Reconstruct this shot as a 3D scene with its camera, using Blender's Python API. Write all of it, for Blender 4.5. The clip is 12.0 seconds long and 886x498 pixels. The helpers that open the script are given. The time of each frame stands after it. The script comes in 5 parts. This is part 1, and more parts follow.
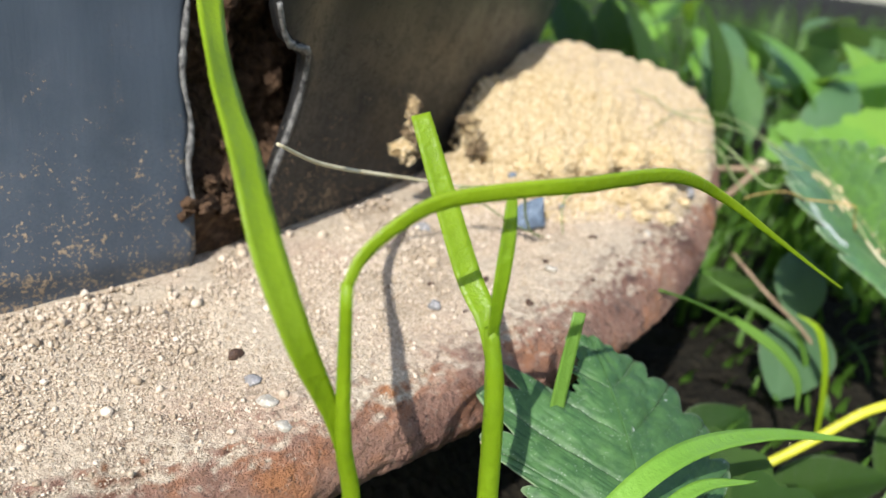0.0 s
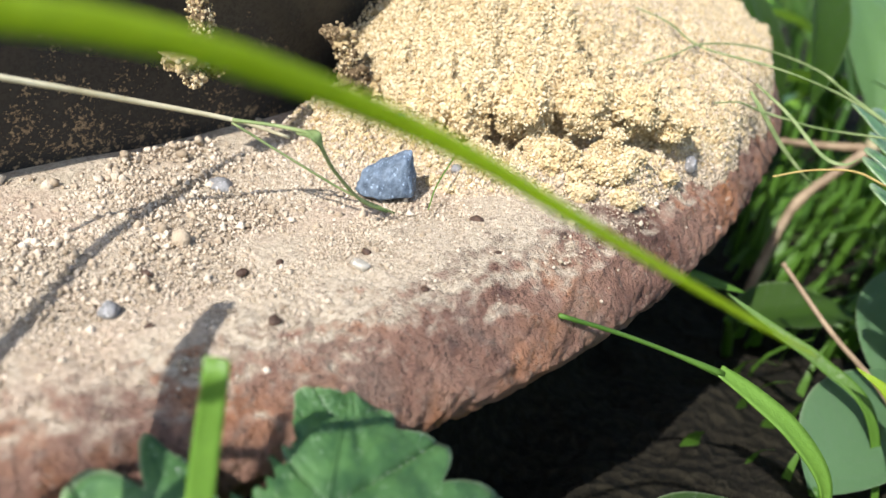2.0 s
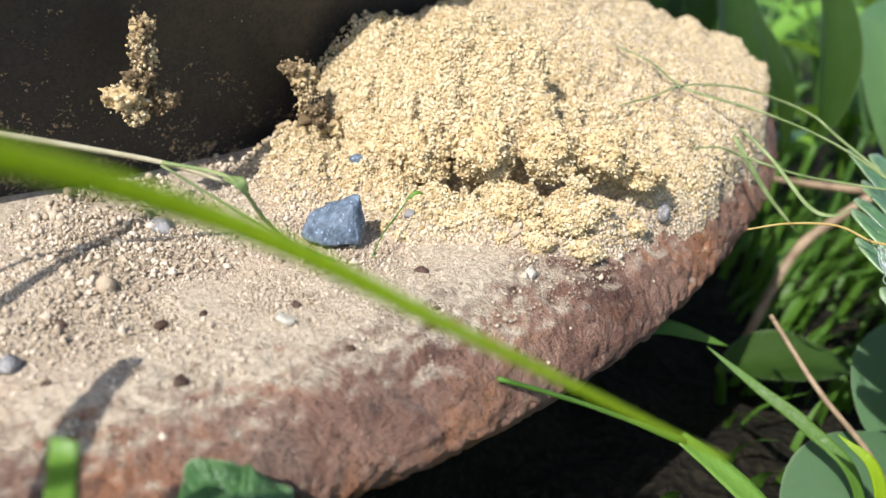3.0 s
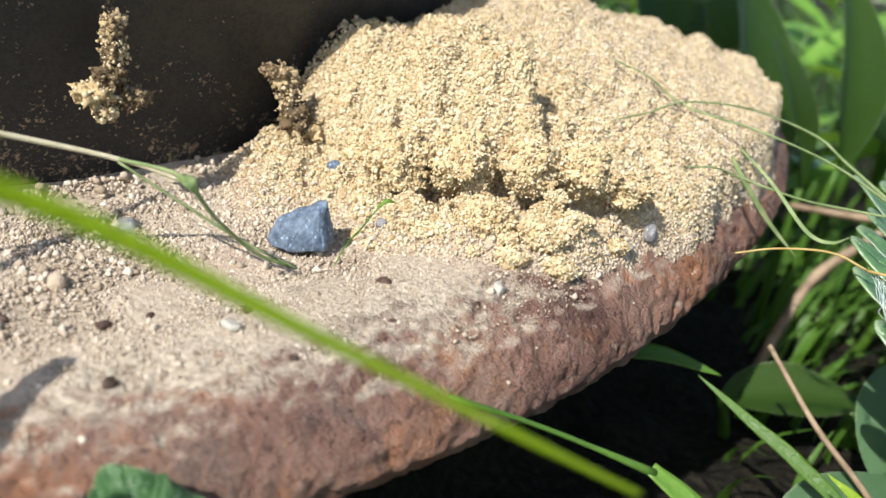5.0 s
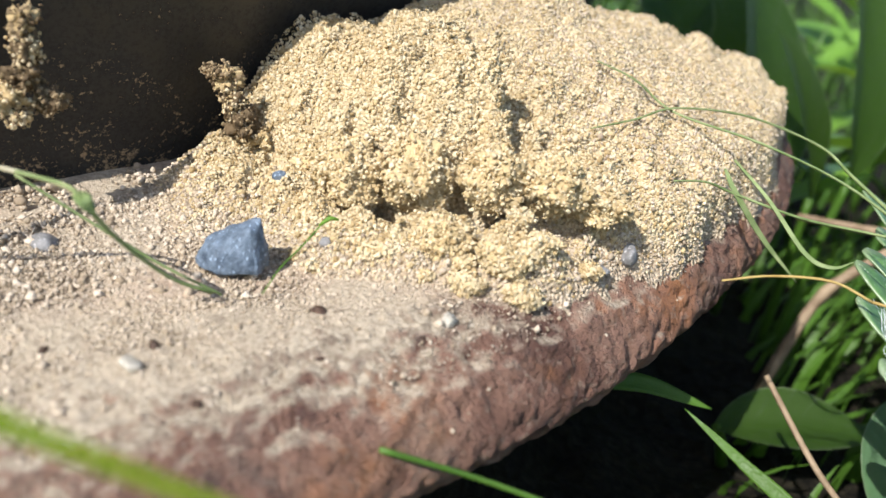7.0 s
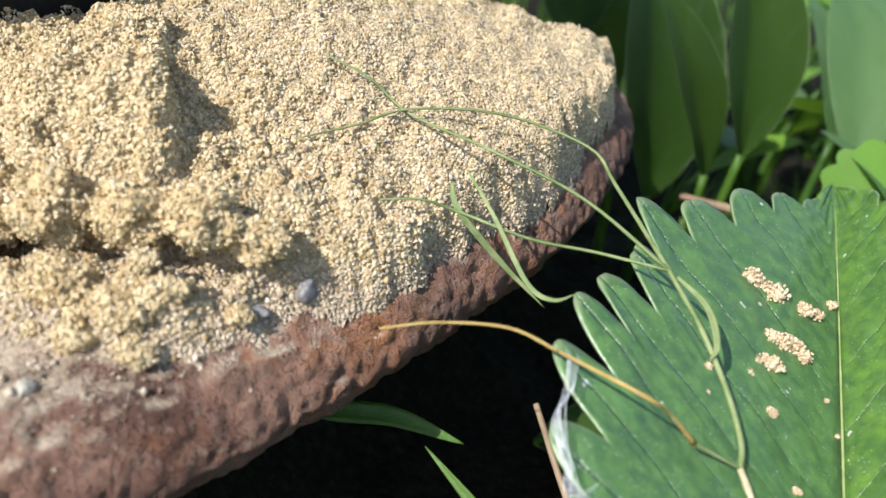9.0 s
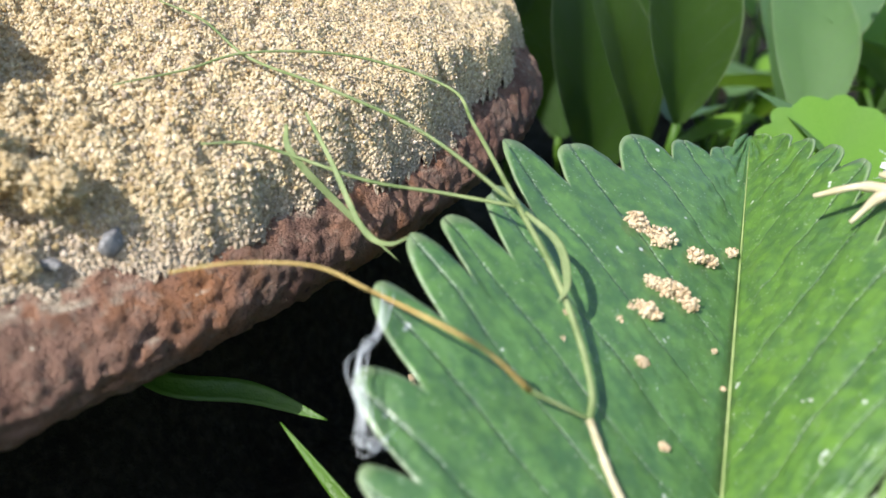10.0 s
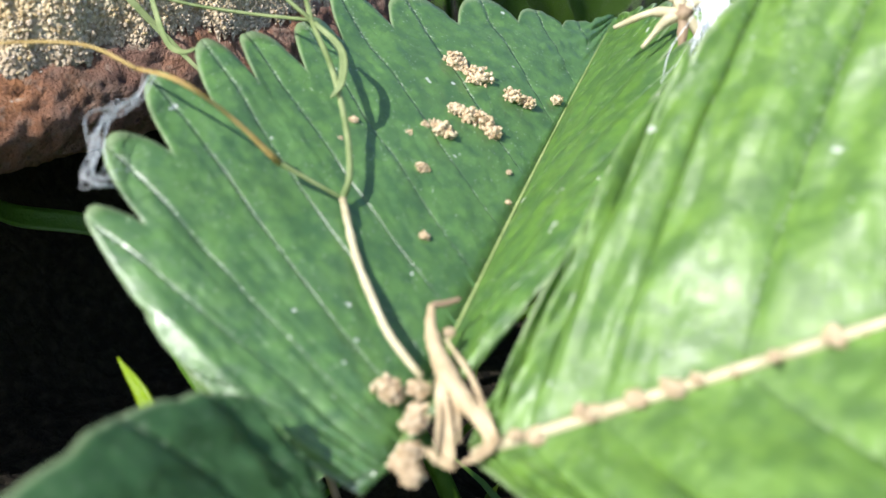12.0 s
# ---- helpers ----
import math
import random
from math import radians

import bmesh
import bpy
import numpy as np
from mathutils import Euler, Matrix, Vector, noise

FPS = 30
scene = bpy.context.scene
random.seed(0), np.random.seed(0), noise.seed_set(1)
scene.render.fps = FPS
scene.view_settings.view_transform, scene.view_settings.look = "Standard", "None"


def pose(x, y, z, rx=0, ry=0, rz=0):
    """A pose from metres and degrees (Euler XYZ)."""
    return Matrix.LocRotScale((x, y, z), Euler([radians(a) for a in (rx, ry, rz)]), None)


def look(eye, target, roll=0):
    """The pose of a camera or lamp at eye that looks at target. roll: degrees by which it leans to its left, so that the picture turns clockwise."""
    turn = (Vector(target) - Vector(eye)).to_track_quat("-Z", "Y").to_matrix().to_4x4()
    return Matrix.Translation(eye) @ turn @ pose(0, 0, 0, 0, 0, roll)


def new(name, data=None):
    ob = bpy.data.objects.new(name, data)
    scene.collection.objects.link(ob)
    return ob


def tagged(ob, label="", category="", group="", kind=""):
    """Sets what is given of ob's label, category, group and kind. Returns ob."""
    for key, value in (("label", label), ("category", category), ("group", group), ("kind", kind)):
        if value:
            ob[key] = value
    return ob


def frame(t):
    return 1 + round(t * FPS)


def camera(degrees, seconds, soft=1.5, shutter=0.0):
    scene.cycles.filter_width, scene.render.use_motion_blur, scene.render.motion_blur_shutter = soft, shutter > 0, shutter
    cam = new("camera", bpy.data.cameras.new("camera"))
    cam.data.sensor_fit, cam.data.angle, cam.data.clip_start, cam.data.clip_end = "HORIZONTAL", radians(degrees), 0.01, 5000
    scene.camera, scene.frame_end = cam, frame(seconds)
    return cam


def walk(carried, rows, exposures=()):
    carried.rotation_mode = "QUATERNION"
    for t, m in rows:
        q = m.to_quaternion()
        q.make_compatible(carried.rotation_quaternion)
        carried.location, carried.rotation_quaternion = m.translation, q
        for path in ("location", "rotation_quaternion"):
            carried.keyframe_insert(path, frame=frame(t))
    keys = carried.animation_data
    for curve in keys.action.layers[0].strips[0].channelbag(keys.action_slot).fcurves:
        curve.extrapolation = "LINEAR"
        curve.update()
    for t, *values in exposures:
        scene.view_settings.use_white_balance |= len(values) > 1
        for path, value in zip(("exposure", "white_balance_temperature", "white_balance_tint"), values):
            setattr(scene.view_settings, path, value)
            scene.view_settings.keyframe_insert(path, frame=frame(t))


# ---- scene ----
cam = camera(55.8, 12.0)
PATH = [
    (0, (-0.00223, -0.00442, 0.10494), (0.00592, 0.18365, 0.03740), 7.22),
    (0.5, (0.02430, 0.01453, 0.09737), (0.01480, 0.20019, 0.02362), 7.96),
    (1, (0.04319, 0.03141, 0.08822), (0.02333, 0.21513, 0.01171), 7.30),
    (1.5, (0.04001, 0.04488, 0.08811), (0.01490, 0.22764, 0.01086), 7.49),
    (2, (0.04732, 0.05930, 0.08942), (0.01873, 0.24181, 0.01279), 7.46),
    (2.5, (0.05009, 0.06446, 0.09031), (0.01816, 0.24723, 0.01564), 7.88),
    (3, (0.05602, 0.06818, 0.09236), (0.01946, 0.25061, 0.01899), 8.03),
    (3.2, (0.05968, 0.06974, 0.09219), (0.02076, 0.25172, 0.01891), 7.94),
    (5, (0.06375, 0.07367, 0.09145), (0.01761, 0.25503, 0.02087), 9.26),
    (5.5, (0.06306, 0.07539, 0.09181), (0.01562, 0.25653, 0.02156), 9.24),
    (6, (0.06357, 0.07808, 0.09209), (0.01452, 0.25838, 0.02079), 9.49),
    (6.5, (0.06766, 0.08173, 0.09146), (0.01695, 0.26183, 0.02080), 9.38),
    (6.7, (0.06757, 0.08400, 0.09123), (0.01761, 0.26426, 0.02047), 9.55),
    (8.3, (0.08038, 0.10419, 0.09918), (0.03025, 0.27814, 0.01416), 9.21),
    (8.5, (0.08627, 0.10777, 0.10103), (0.03496, 0.28085, 0.01494), 9.04),
    (9, (0.10301, 0.11788, 0.10266), (0.04503, 0.28835, 0.01562), 7.52),
    (9.5, (0.11378, 0.12701, 0.10115), (0.05156, 0.29716, 0.01642), 5.89),
    (10, (0.12119, 0.13052, 0.09197), (0.05644, 0.30161, 0.01112), 4.46),
    (10.5, (0.12654, 0.13241, 0.08578), (0.06324, 0.30518, 0.00741), 5.55),
    (11, (0.14083, 0.13248, 0.08212), (0.06891, 0.30315, 0.00665), 4.83),
    (11.5, (0.14727, 0.13180, 0.07778), (0.07354, 0.30103, 0.00081), 4.55),
    (12, (0.15121, 0.13091, 0.07524), (0.07688, 0.29953, -0.00249), 4.66),
]
EXPOSURES = [(0, 0.50), (0.5, 0.42), (1, 0.56), (1.5, 0.76), (2, 0.60), (2.5, 0.52), (3.2, 0.48), (5, 0.49), (6.5, 0.46), (8.5, 0.39), (9.5, 0.49), (10.5, 0.56), (11, 0.52), (12, 0.56)]
walk(cam, [(t, look(eye, target, roll)) for t, eye, target, roll in PATH], EXPOSURES)
cam.data.dof.use_dof = True
cam.data.dof.focus_distance = 0.109
cam.data.dof.aperture_fstop = 23.0

# ---- light ----
SUN_WAY = Vector((0.38, 1.0, -0.92)).normalized()
world = bpy.data.worlds.new("sky")
scene.world = world
world.use_nodes = True
wn = world.node_tree
sky = wn.nodes.new("ShaderNodeTexSky")
sky.sky_type = "NISHITA"
sky.sun_disc = False
sky.sun_elevation = math.asin(-SUN_WAY.z)
sky.sun_rotation = math.atan2(-SUN_WAY.x, -SUN_WAY.y)
wn.nodes["Background"].inputs["Strength"].default_value = 0.15
wn.links.new(sky.outputs["Color"], wn.nodes["Background"].inputs["Color"])
sun_data = bpy.data.lights.new("sun", "SUN")
sun_data.energy = 4.6
sun_data.angle = radians(0.5)
sun_data.color = (1.0, 0.97, 0.93)
sun = new("sun", sun_data)
sun.rotation_mode = "QUATERNION"
sun.rotation_quaternion = SUN_WAY.to_track_quat("-Z", "Y")


# ---- materials ----
class Mat:
    """A small builder of node materials."""

    def __init__(self, name, rough=0.7, metal=0.0, spec=0.5):
        self.m = bpy.data.materials.new(name)
        self.m.use_nodes = True
        self.t = self.m.node_tree
        self.p = self.t.nodes["Principled BSDF"]
        self.p.inputs["Roughness"].default_value = rough
        self.p.inputs["Metallic"].default_value = metal
        self.p.inputs["Specular IOR Level"].default_value = spec

    def node(self, kind, **inputs):
        n = self.t.nodes.new(kind)
        for k, v in inputs.items():
            self.put(n.inputs[k.replace("_", " ")], v)
        return n

    def put(self, socket, v):
        if isinstance(v, bpy.types.NodeSocket):
            self.t.links.new(v, socket)
        else:
            socket.default_value = v

    def place(self):
        return self.node("ShaderNodeTexCoord").outputs["Object"]

    def noise(self, scale, detail=4.0, rough=0.6, vector=None, warp=0.0):
        n = self.node("ShaderNodeTexNoise", Scale=scale, Detail=detail, Roughness=rough, Distortion=warp)
        self.put(n.inputs["Vector"], vector or self.place())
        return n.outputs["Fac"]

    def cells(self, scale, vector=None, out="Distance"):
        n = self.node("ShaderNodeTexVoronoi", Scale=scale)
        self.put(n.inputs["Vector"], vector or self.place())
        return n.outputs[out]

    def ramp(self, fac, *stops):
        n = self.node("ShaderNodeValToRGB")
        self.put(n.inputs["Fac"], fac)
        e = n.color_ramp.elements
        while len(e) < len(stops):
            e.new(0.5)
        for k, (at, col) in zip(e, stops):
            k.position = at
            k.color = (*col, 1) if isinstance(col, tuple) else (col, col, col, 1)
        return n.outputs["Color"]

    def mix(self, fac, a, b, mode="MIX"):
        n = self.t.nodes.new("ShaderNodeMix")
        n.data_type, n.blend_type = "RGBA", mode
        self.put(n.inputs[0], fac)
        for s, v in ((n.inputs[6], a), (n.inputs[7], b)):
            self.put(s, (*v, 1) if isinstance(v, tuple) else v)
        return n.outputs[2]

    def math(self, op, a, b=0.0, c=0.0):
        n = self.t.nodes.new("ShaderNodeMath")
        n.operation = op
        for s, v in zip(n.inputs, (a, b, c)):
            self.put(s, v)
        return n.outputs[0]

    def bump(self, height, strength=0.5, distance=0.001, normal=None):
        n = self.node("ShaderNodeBump", Strength=strength, Distance=distance, Height=height)
        if normal:
            self.put(n.inputs["Normal"], normal)
        self.put(self.p.inputs["Normal"], n.outputs["Normal"])
        return n.outputs["Normal"]

    def color(self, v):
        self.put(self.p.inputs["Base Color"], (*v, 1) if isinstance(v, tuple) else v)

    def island(self):
        return self.node("ShaderNodeNewGeometry").outputs["Random Per Island"]

    def normal_z(self):
        s = self.node("ShaderNodeSeparateXYZ", Vector=self.node("ShaderNodeNewGeometry").outputs["Normal"])
        return s.outputs["Z"]


def rusty_iron():
    m = Mat("rusty_iron", 0.8, 0.0, 0.3)
    big, mid, fine = m.noise(62, 5, 0.6), m.noise(330, 6, 0.65), m.noise(1500, 4, 0.7)
    rust = m.ramp(big, (0.30, (0.17, 0.088, 0.066)), (0.43, (0.29, 0.155, 0.112)), (0.53, (0.40, 0.23, 0.165)), (0.62, (0.45, 0.21, 0.115)), (0.72, (0.52, 0.225, 0.09)))
    blaze = m.noise(46, 4, 0.65, m.node("ShaderNodeMapping", Vector=m.place(), Location=(0.31, 0.12, 0.0)).outputs["Vector"])
    rust = m.mix(m.ramp(blaze, (0.56, 0.0), (0.68, 0.85)), rust, m.ramp(mid, (0.35, (0.16, 0.065, 0.035)), (0.55, (0.36, 0.15, 0.055)), (0.7, (0.50, 0.27, 0.11))))
    rust = m.mix(m.ramp(mid, (0.55, 0.0), (0.68, 0.6)), rust, (0.095, 0.058, 0.055))
    rust = m.mix(m.ramp(m.noise(700, 4, 0.65), (0.55, 0.0), (0.68, 0.65)), rust, (0.42, 0.31, 0.24))
    rust = m.mix(m.ramp(m.noise(900, 4, 0.7, m.node("ShaderNodeMapping", Vector=m.place(), Location=(0.7, 0.1, 0.4)).outputs["Vector"]), (0.34, 0.7), (0.43, 0.0)), rust, (0.055, 0.03, 0.026))
    worn = m.ramp(m.noise(85, 4, 0.6, m.node("ShaderNodeMapping", Vector=m.place(), Location=(0.1, 0.9, 0.2)).outputs["Vector"]), (0.52, 0.0), (0.66, 0.42))
    rust = m.mix(worn, rust, m.ramp(fine, (0.35, (0.23, 0.175, 0.14)), (0.65, (0.46, 0.37, 0.295))))
    dust = m.ramp(fine, (0.3, (0.40, 0.32, 0.23)), (0.52, (0.57, 0.475, 0.355)), (0.75, (0.72, 0.625, 0.49)))
    dust = m.mix(m.ramp(m.noise(38, 4, 0.6), (0.48, 0.0), (0.70, 0.55)), dust, (0.50, 0.31, 0.225))
    dust = m.mix(m.ramp(m.noise(800, 4, 0.7), (0.33, 0.5), (0.5, 0.0)), dust, (0.27, 0.19, 0.14))
    lie = m.math("ADD", m.math("MULTIPLY", m.math("POWER", m.math("MAXIMUM", m.normal_z(), 0.0), 3.0), 1.0), m.math("MULTIPLY", m.math("ADD", m.math("MULTIPLY", big, 0.7), m.math("MULTIPLY", mid, 0.6)), 0.9))
    lie = m.math("ADD", lie, m.math("MULTIPLY", fine, 0.45))
    cover = m.math("MULTIPLY", m.math("SUBTRACT", lie, 1.30), 2.6)
    cover.node.use_clamp = True
    m.color(m.mix(cover, rust, dust))
    h = m.math("ADD", m.math("MULTIPLY", mid, 0.9), m.math("MULTIPLY", fine, 0.7))
    h = m.math("ADD", h, m.math("MULTIPLY", m.noise(3600, 3, 0.7), 0.35))
    h = m.math("MULTIPLY", h, m.math("SUBTRACT", 1.0, m.math("MULTIPLY", cover, 0.72)))
    m.bump(h, 1.0, 0.0030)
    return m.m


def sand(name, dark, mid, light, scale=1.0, thin=False):
    m = Mat(name, 0.85, 0.0, 0.25)
    r = m.island()
    c = m.ramp(r, (0.0, dark), (0.35, mid), (0.75, light), (1.0, tuple(min(1, v * 1.12) for v in light)))
    c = m.mix(m.ramp(m.noise(120, 4), (0.35, 0.0), (0.7, 0.35)), c, mid)
    c = m.mix(m.ramp(m.noise(330, 4, 0.65), (0.46, 0.0), (0.70, 0.5)), c, dark)
    c = m.mix(m.ramp(m.noise(2600, 2), (0.3, 0.25), (0.7, 0.0)), c, dark)
    if thin:
        depth = m.node("ShaderNodeAttribute")
        depth.attribute_name = "depth"
        tone = m.node("ShaderNodeSeparateColor", Color=m.cells(2100, out="Color")).outputs[0]
        c = m.ramp(tone, (0.0, dark), (0.45, mid), (1.0, light))
        c = m.mix(depth.outputs["Fac"], m.ramp(tone, (0.0, (0.36, 0.275, 0.20)), (1.0, (0.60, 0.50, 0.38))), c)
        c = m.mix(m.ramp(m.cells(2100), (0.40, 0.0), (0.8, 0.3)), c, tuple(v * 0.75 for v in dark))
        m.color(c)
        lumps = m.math("SUBTRACT", 1.0, m.cells(2100))
        m.bump(m.math("ADD", lumps, m.math("MULTIPLY", m.noise(900, 4, 0.7), 0.8)), 1.0, 0.00055)
    else:
        m.color(c)
        m.bump(m.noise(2500 * scale, 4, 0.7), 0.7, 0.0005)
    return m.m


def stone(name, dark, light):
    m = Mat(name, 0.62, 0.0, 0.4)
    c = m.ramp(m.noise(700, 5, 0.7), (0.3, dark), (0.7, light))
    c = m.mix(m.ramp(m.noise(2200, 2), (0.62, 0.0), (0.72, 0.8)), c, tuple(min(1, v * 2.2) for v in light))
    m.color(c)
    m.bump(m.noise(1300, 4, 0.7), 0.6, 0.0005)
    return m.m


def black_plastic(name, clean, film_col):
    m = Mat(name, 0.3, 0.0, 0.6)
    dirt = m.noise(230, 6, 0.75)
    fine = m.noise(1500, 3, 0.7)
    low = m.node("ShaderNodeSeparateXYZ", Vector=m.place()).outputs["Z"]
    amount = m.math("ADD", m.math("MULTIPLY", dirt, 0.52), m.math("MULTIPLY", fine, 0.56))
    amount = m.math("SUBTRACT", amount, m.math("MULTIPLY", low, 3.4))
    film = m.ramp(m.noise(60, 4), (0.4, 0.0), (0.75, 0.14))
    c = m.mix(film, clean, film_col)
    spots = m.ramp(amount, (0.392, 0.0), (0.45, 0.75))
    c = m.mix(spots, c, m.ramp(fine, (0.35, (0.13, 0.085, 0.045)), (0.7, (0.42, 0.31, 0.19))))
    m.color(c)
    m.put(m.p.inputs["Roughness"], m.ramp(amount, (0.22, 0.40), (0.44, 0.9)))
    stretch = m.node("ShaderNodeMapping", Vector=m.place(), Scale=(1, 1, 0.12)).outputs["Vector"]
    m.bump(m.math("ADD", m.math("MULTIPLY", spots, 0.5), m.math("MULTIPLY", m.noise(400, 3, 0.6, stretch), 0.5)), 0.35, 0.0005)
    return m.m


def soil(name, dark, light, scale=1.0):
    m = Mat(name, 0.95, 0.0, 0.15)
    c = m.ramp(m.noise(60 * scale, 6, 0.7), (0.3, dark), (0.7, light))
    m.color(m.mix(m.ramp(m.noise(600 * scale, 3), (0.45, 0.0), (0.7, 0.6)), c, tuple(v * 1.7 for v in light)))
    m.bump(m.math("ADD", m.noise(250 * scale, 5, 0.7), m.cells(300 * scale)), 0.9, 0.004 / scale)
    return m.m


def leaf_green(name, deep, fresh, glow, rough=0.42, veins=0.0, through_part=0.35, lit_half=0.0, gloss=0.45):
    """A leaf skin: gloss on top, light passing through it. uv: x along the midrib, y away from it."""
    m = Mat(name, rough, 0.0, gloss)
    c = m.ramp(m.noise(70, 5, 0.6), (0.3, deep), (0.7, fresh))
    c = m.mix(m.ramp(m.noise(900, 3, 0.6), (0.35, 0.3), (0.65, 0.0)), c, tuple(v * 0.6 for v in deep))
    c = m.mix(m.math("MULTIPLY", m.node("ShaderNodeObjectInfo").outputs["Random"], 0.35), c, glow)
    height = m.noise(900, 3, 0.6)
    if veins:
        # uv: x along the edge (past 1 on the second half), y from midrib to edge
        uv = m.node("ShaderNodeSeparateXYZ", Vector=m.node("ShaderNodeTexCoord").outputs["UV"])
        # second half tinted yellow-green, painting in the light that shines through it
        if lit_half:
            lit_tint = m.math("MULTIPLY", m.math("GREATER_THAN", uv.outputs["X"], 1.0), m.ramp(m.noise(90, 4), (0.3, 0.5 * lit_half), (0.7, lit_half)))
            c = m.mix(lit_tint, c, (0.15, 0.30, 0.03))
        c = m.mix(m.ramp(m.noise(420, 5, 0.7), (0.40, 0.55), (0.58, 0.0)), c, tuple(v * 0.62 for v in deep))
        near = m.math("ABSOLUTE", m.math("SUBTRACT", m.math("FRACT", m.math("MULTIPLY", uv.outputs["X"], veins)), 0.5))
        near = m.math("DIVIDE", near, m.math("ADD", uv.outputs["Y"], 0.25))
        line = m.ramp(near, (0.0, 1.0), (0.035, 0.0))
        net = m.ramp(m.cells(560, out="Distance"), (0.0, 0.0), (0.75, 1.0))
        c = m.mix(m.math("MULTIPLY", net, 0.30), c, tuple(v * 0.6 for v in deep))
        c = m.mix(m.math("MULTIPLY", line, 0.75), c, tuple(v * 0.40 for v in deep))
        c = m.mix(m.ramp(uv.outputs["Y"], (0.965, 0.0), (0.99, 0.5)), c, (0.36, 0.44, 0.26))
        hairs = m.math("MULTIPLY", m.ramp(m.cells(1700), (0.10, 0.8), (0.20, 0.0)), m.ramp(m.noise(330, 3), (0.40, 0.0), (0.58, 1.0)))
        beads = m.math("MULTIPLY", m.ramp(m.cells(2100), (0.22, 0.8), (0.34, 0.0)), m.ramp(near, (0.02, 1.0), (0.07, 0.0)))
        c = m.mix(m.math("MAXIMUM", hairs, beads), c, (0.42, 0.52, 0.36))
        flecks = m.ramp(m.noise(520, 2, 0.5), (0.735, 0.0), (0.755, 0.8))
        c = m.mix(flecks, c, (0.66, 0.70, 0.64))
        height = m.math("SUBTRACT", m.math("MULTIPLY", height, 0.5), m.math("MULTIPLY", line, 0.6))
        height = m.math("SUBTRACT", height, m.math("MULTIPLY", net, 0.35))
    m.color(c)
    m.put(m.p.inputs["Roughness"], m.ramp(m.noise(240, 4), (0.3, rough - 0.07), (0.7, rough + 0.16)))
    normal = m.bump(height, 0.45, 0.0005)
    tr = m.node("ShaderNodeBsdfTranslucent", Color=(*glow, 1), Normal=normal)
    mx = m.node("ShaderNodeMixShader")
    m.put(mx.inputs[0], through_part)
    m.put(mx.inputs[1], m.p.outputs[0])
    m.put(mx.inputs[2], tr.outputs[0])
    m.put(m.t.nodes["Material Output"].inputs["Surface"], mx.outputs[0])
    return m.m


def straw(name, dark, light, rough=0.6):
    m = Mat(name, rough, 0.0, 0.35)
    m.color(m.ramp(m.noise(260, 4, 0.6), (0.3, dark), (0.7, light)))
    m.bump(m.noise(900, 3), 0.4, 0.0003)
    return m.m


RUST = rusty_iron()
SAND = sand("yellow_sand", (0.38, 0.265, 0.125), (0.63, 0.49, 0.275), (0.82, 0.705, 0.49))
SAND_BED = sand("sand_bed", (0.44, 0.325, 0.175), (0.63, 0.505, 0.31), (0.78, 0.665, 0.46), 1.0, True)
DUST = sand("pale_dust", (0.31, 0.24, 0.165), (0.54, 0.435, 0.32), (0.76, 0.65, 0.52))
CRUMB = sand("leaf_crumb", (0.45, 0.32, 0.19), (0.66, 0.51, 0.33), (0.82, 0.69, 0.50))
MUD = sand("dry_mud", (0.09, 0.06, 0.035), (0.22, 0.155, 0.085), (0.45, 0.34, 0.20))
BLUE_STONE = stone("blue_grey_stone", (0.045, 0.065, 0.095), (0.19, 0.25, 0.33))
GREY_STONE = stone("grey_stone", (0.13, 0.13, 0.13), (0.32, 0.31, 0.31))
PALE_STONE = stone("pale_stone", (0.30, 0.27, 0.22), (0.52, 0.48, 0.41))
BROWN_STONE = stone("brown_crumb", (0.035, 0.02, 0.014), (0.10, 0.055, 0.035))
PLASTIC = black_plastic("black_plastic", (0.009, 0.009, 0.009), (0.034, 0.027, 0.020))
# same black plastic for the left panel, the sky's blue sheen mixed into its colour
PLASTIC_SKY_SHEEN = black_plastic("sky_sheen_plastic", (0.046, 0.060, 0.080), (0.085, 0.090, 0.098))
POT_SOIL = soil("potting_soil", (0.025, 0.015, 0.010), (0.10, 0.06, 0.035))
# near-black base colour carries the shade low under plate and leaves
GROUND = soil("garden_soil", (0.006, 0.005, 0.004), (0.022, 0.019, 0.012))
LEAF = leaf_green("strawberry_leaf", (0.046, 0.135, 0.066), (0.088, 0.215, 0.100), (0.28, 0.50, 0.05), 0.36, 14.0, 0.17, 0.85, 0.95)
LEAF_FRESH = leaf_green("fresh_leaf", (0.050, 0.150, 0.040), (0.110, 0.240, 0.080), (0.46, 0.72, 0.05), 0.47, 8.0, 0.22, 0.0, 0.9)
LEAF_DULL = leaf_green("dull_leaf", (0.036, 0.112, 0.042), (0.074, 0.185, 0.078), (0.22, 0.38, 0.06), 0.48, 7.0, 0.20)
BROAD = leaf_green("broad_leaf", (0.021, 0.068, 0.008), (0.046, 0.115, 0.013), (0.13, 0.23, 0.008), 0.45, 7.0, 0.30, 0.0, 0.3)
BROAD_PALE = leaf_green("pale_broad_leaf", (0.08, 0.19, 0.08), (0.15, 0.29, 0.13), (0.26, 0.42, 0.08), 0.42, 7.0, 0.30)
BROAD_BRIGHT = leaf_green("bright_broad_leaf", (0.12, 0.30, 0.04), (0.21, 0.42, 0.07), (0.36, 0.58, 0.05), 0.38, 0.0, 0.35)
GRASS = leaf_green("grass_blade", (0.15, 0.275, 0.010), (0.27, 0.42, 0.018), (0.52, 0.66, 0.02), 0.34, 0.0, 0.42)
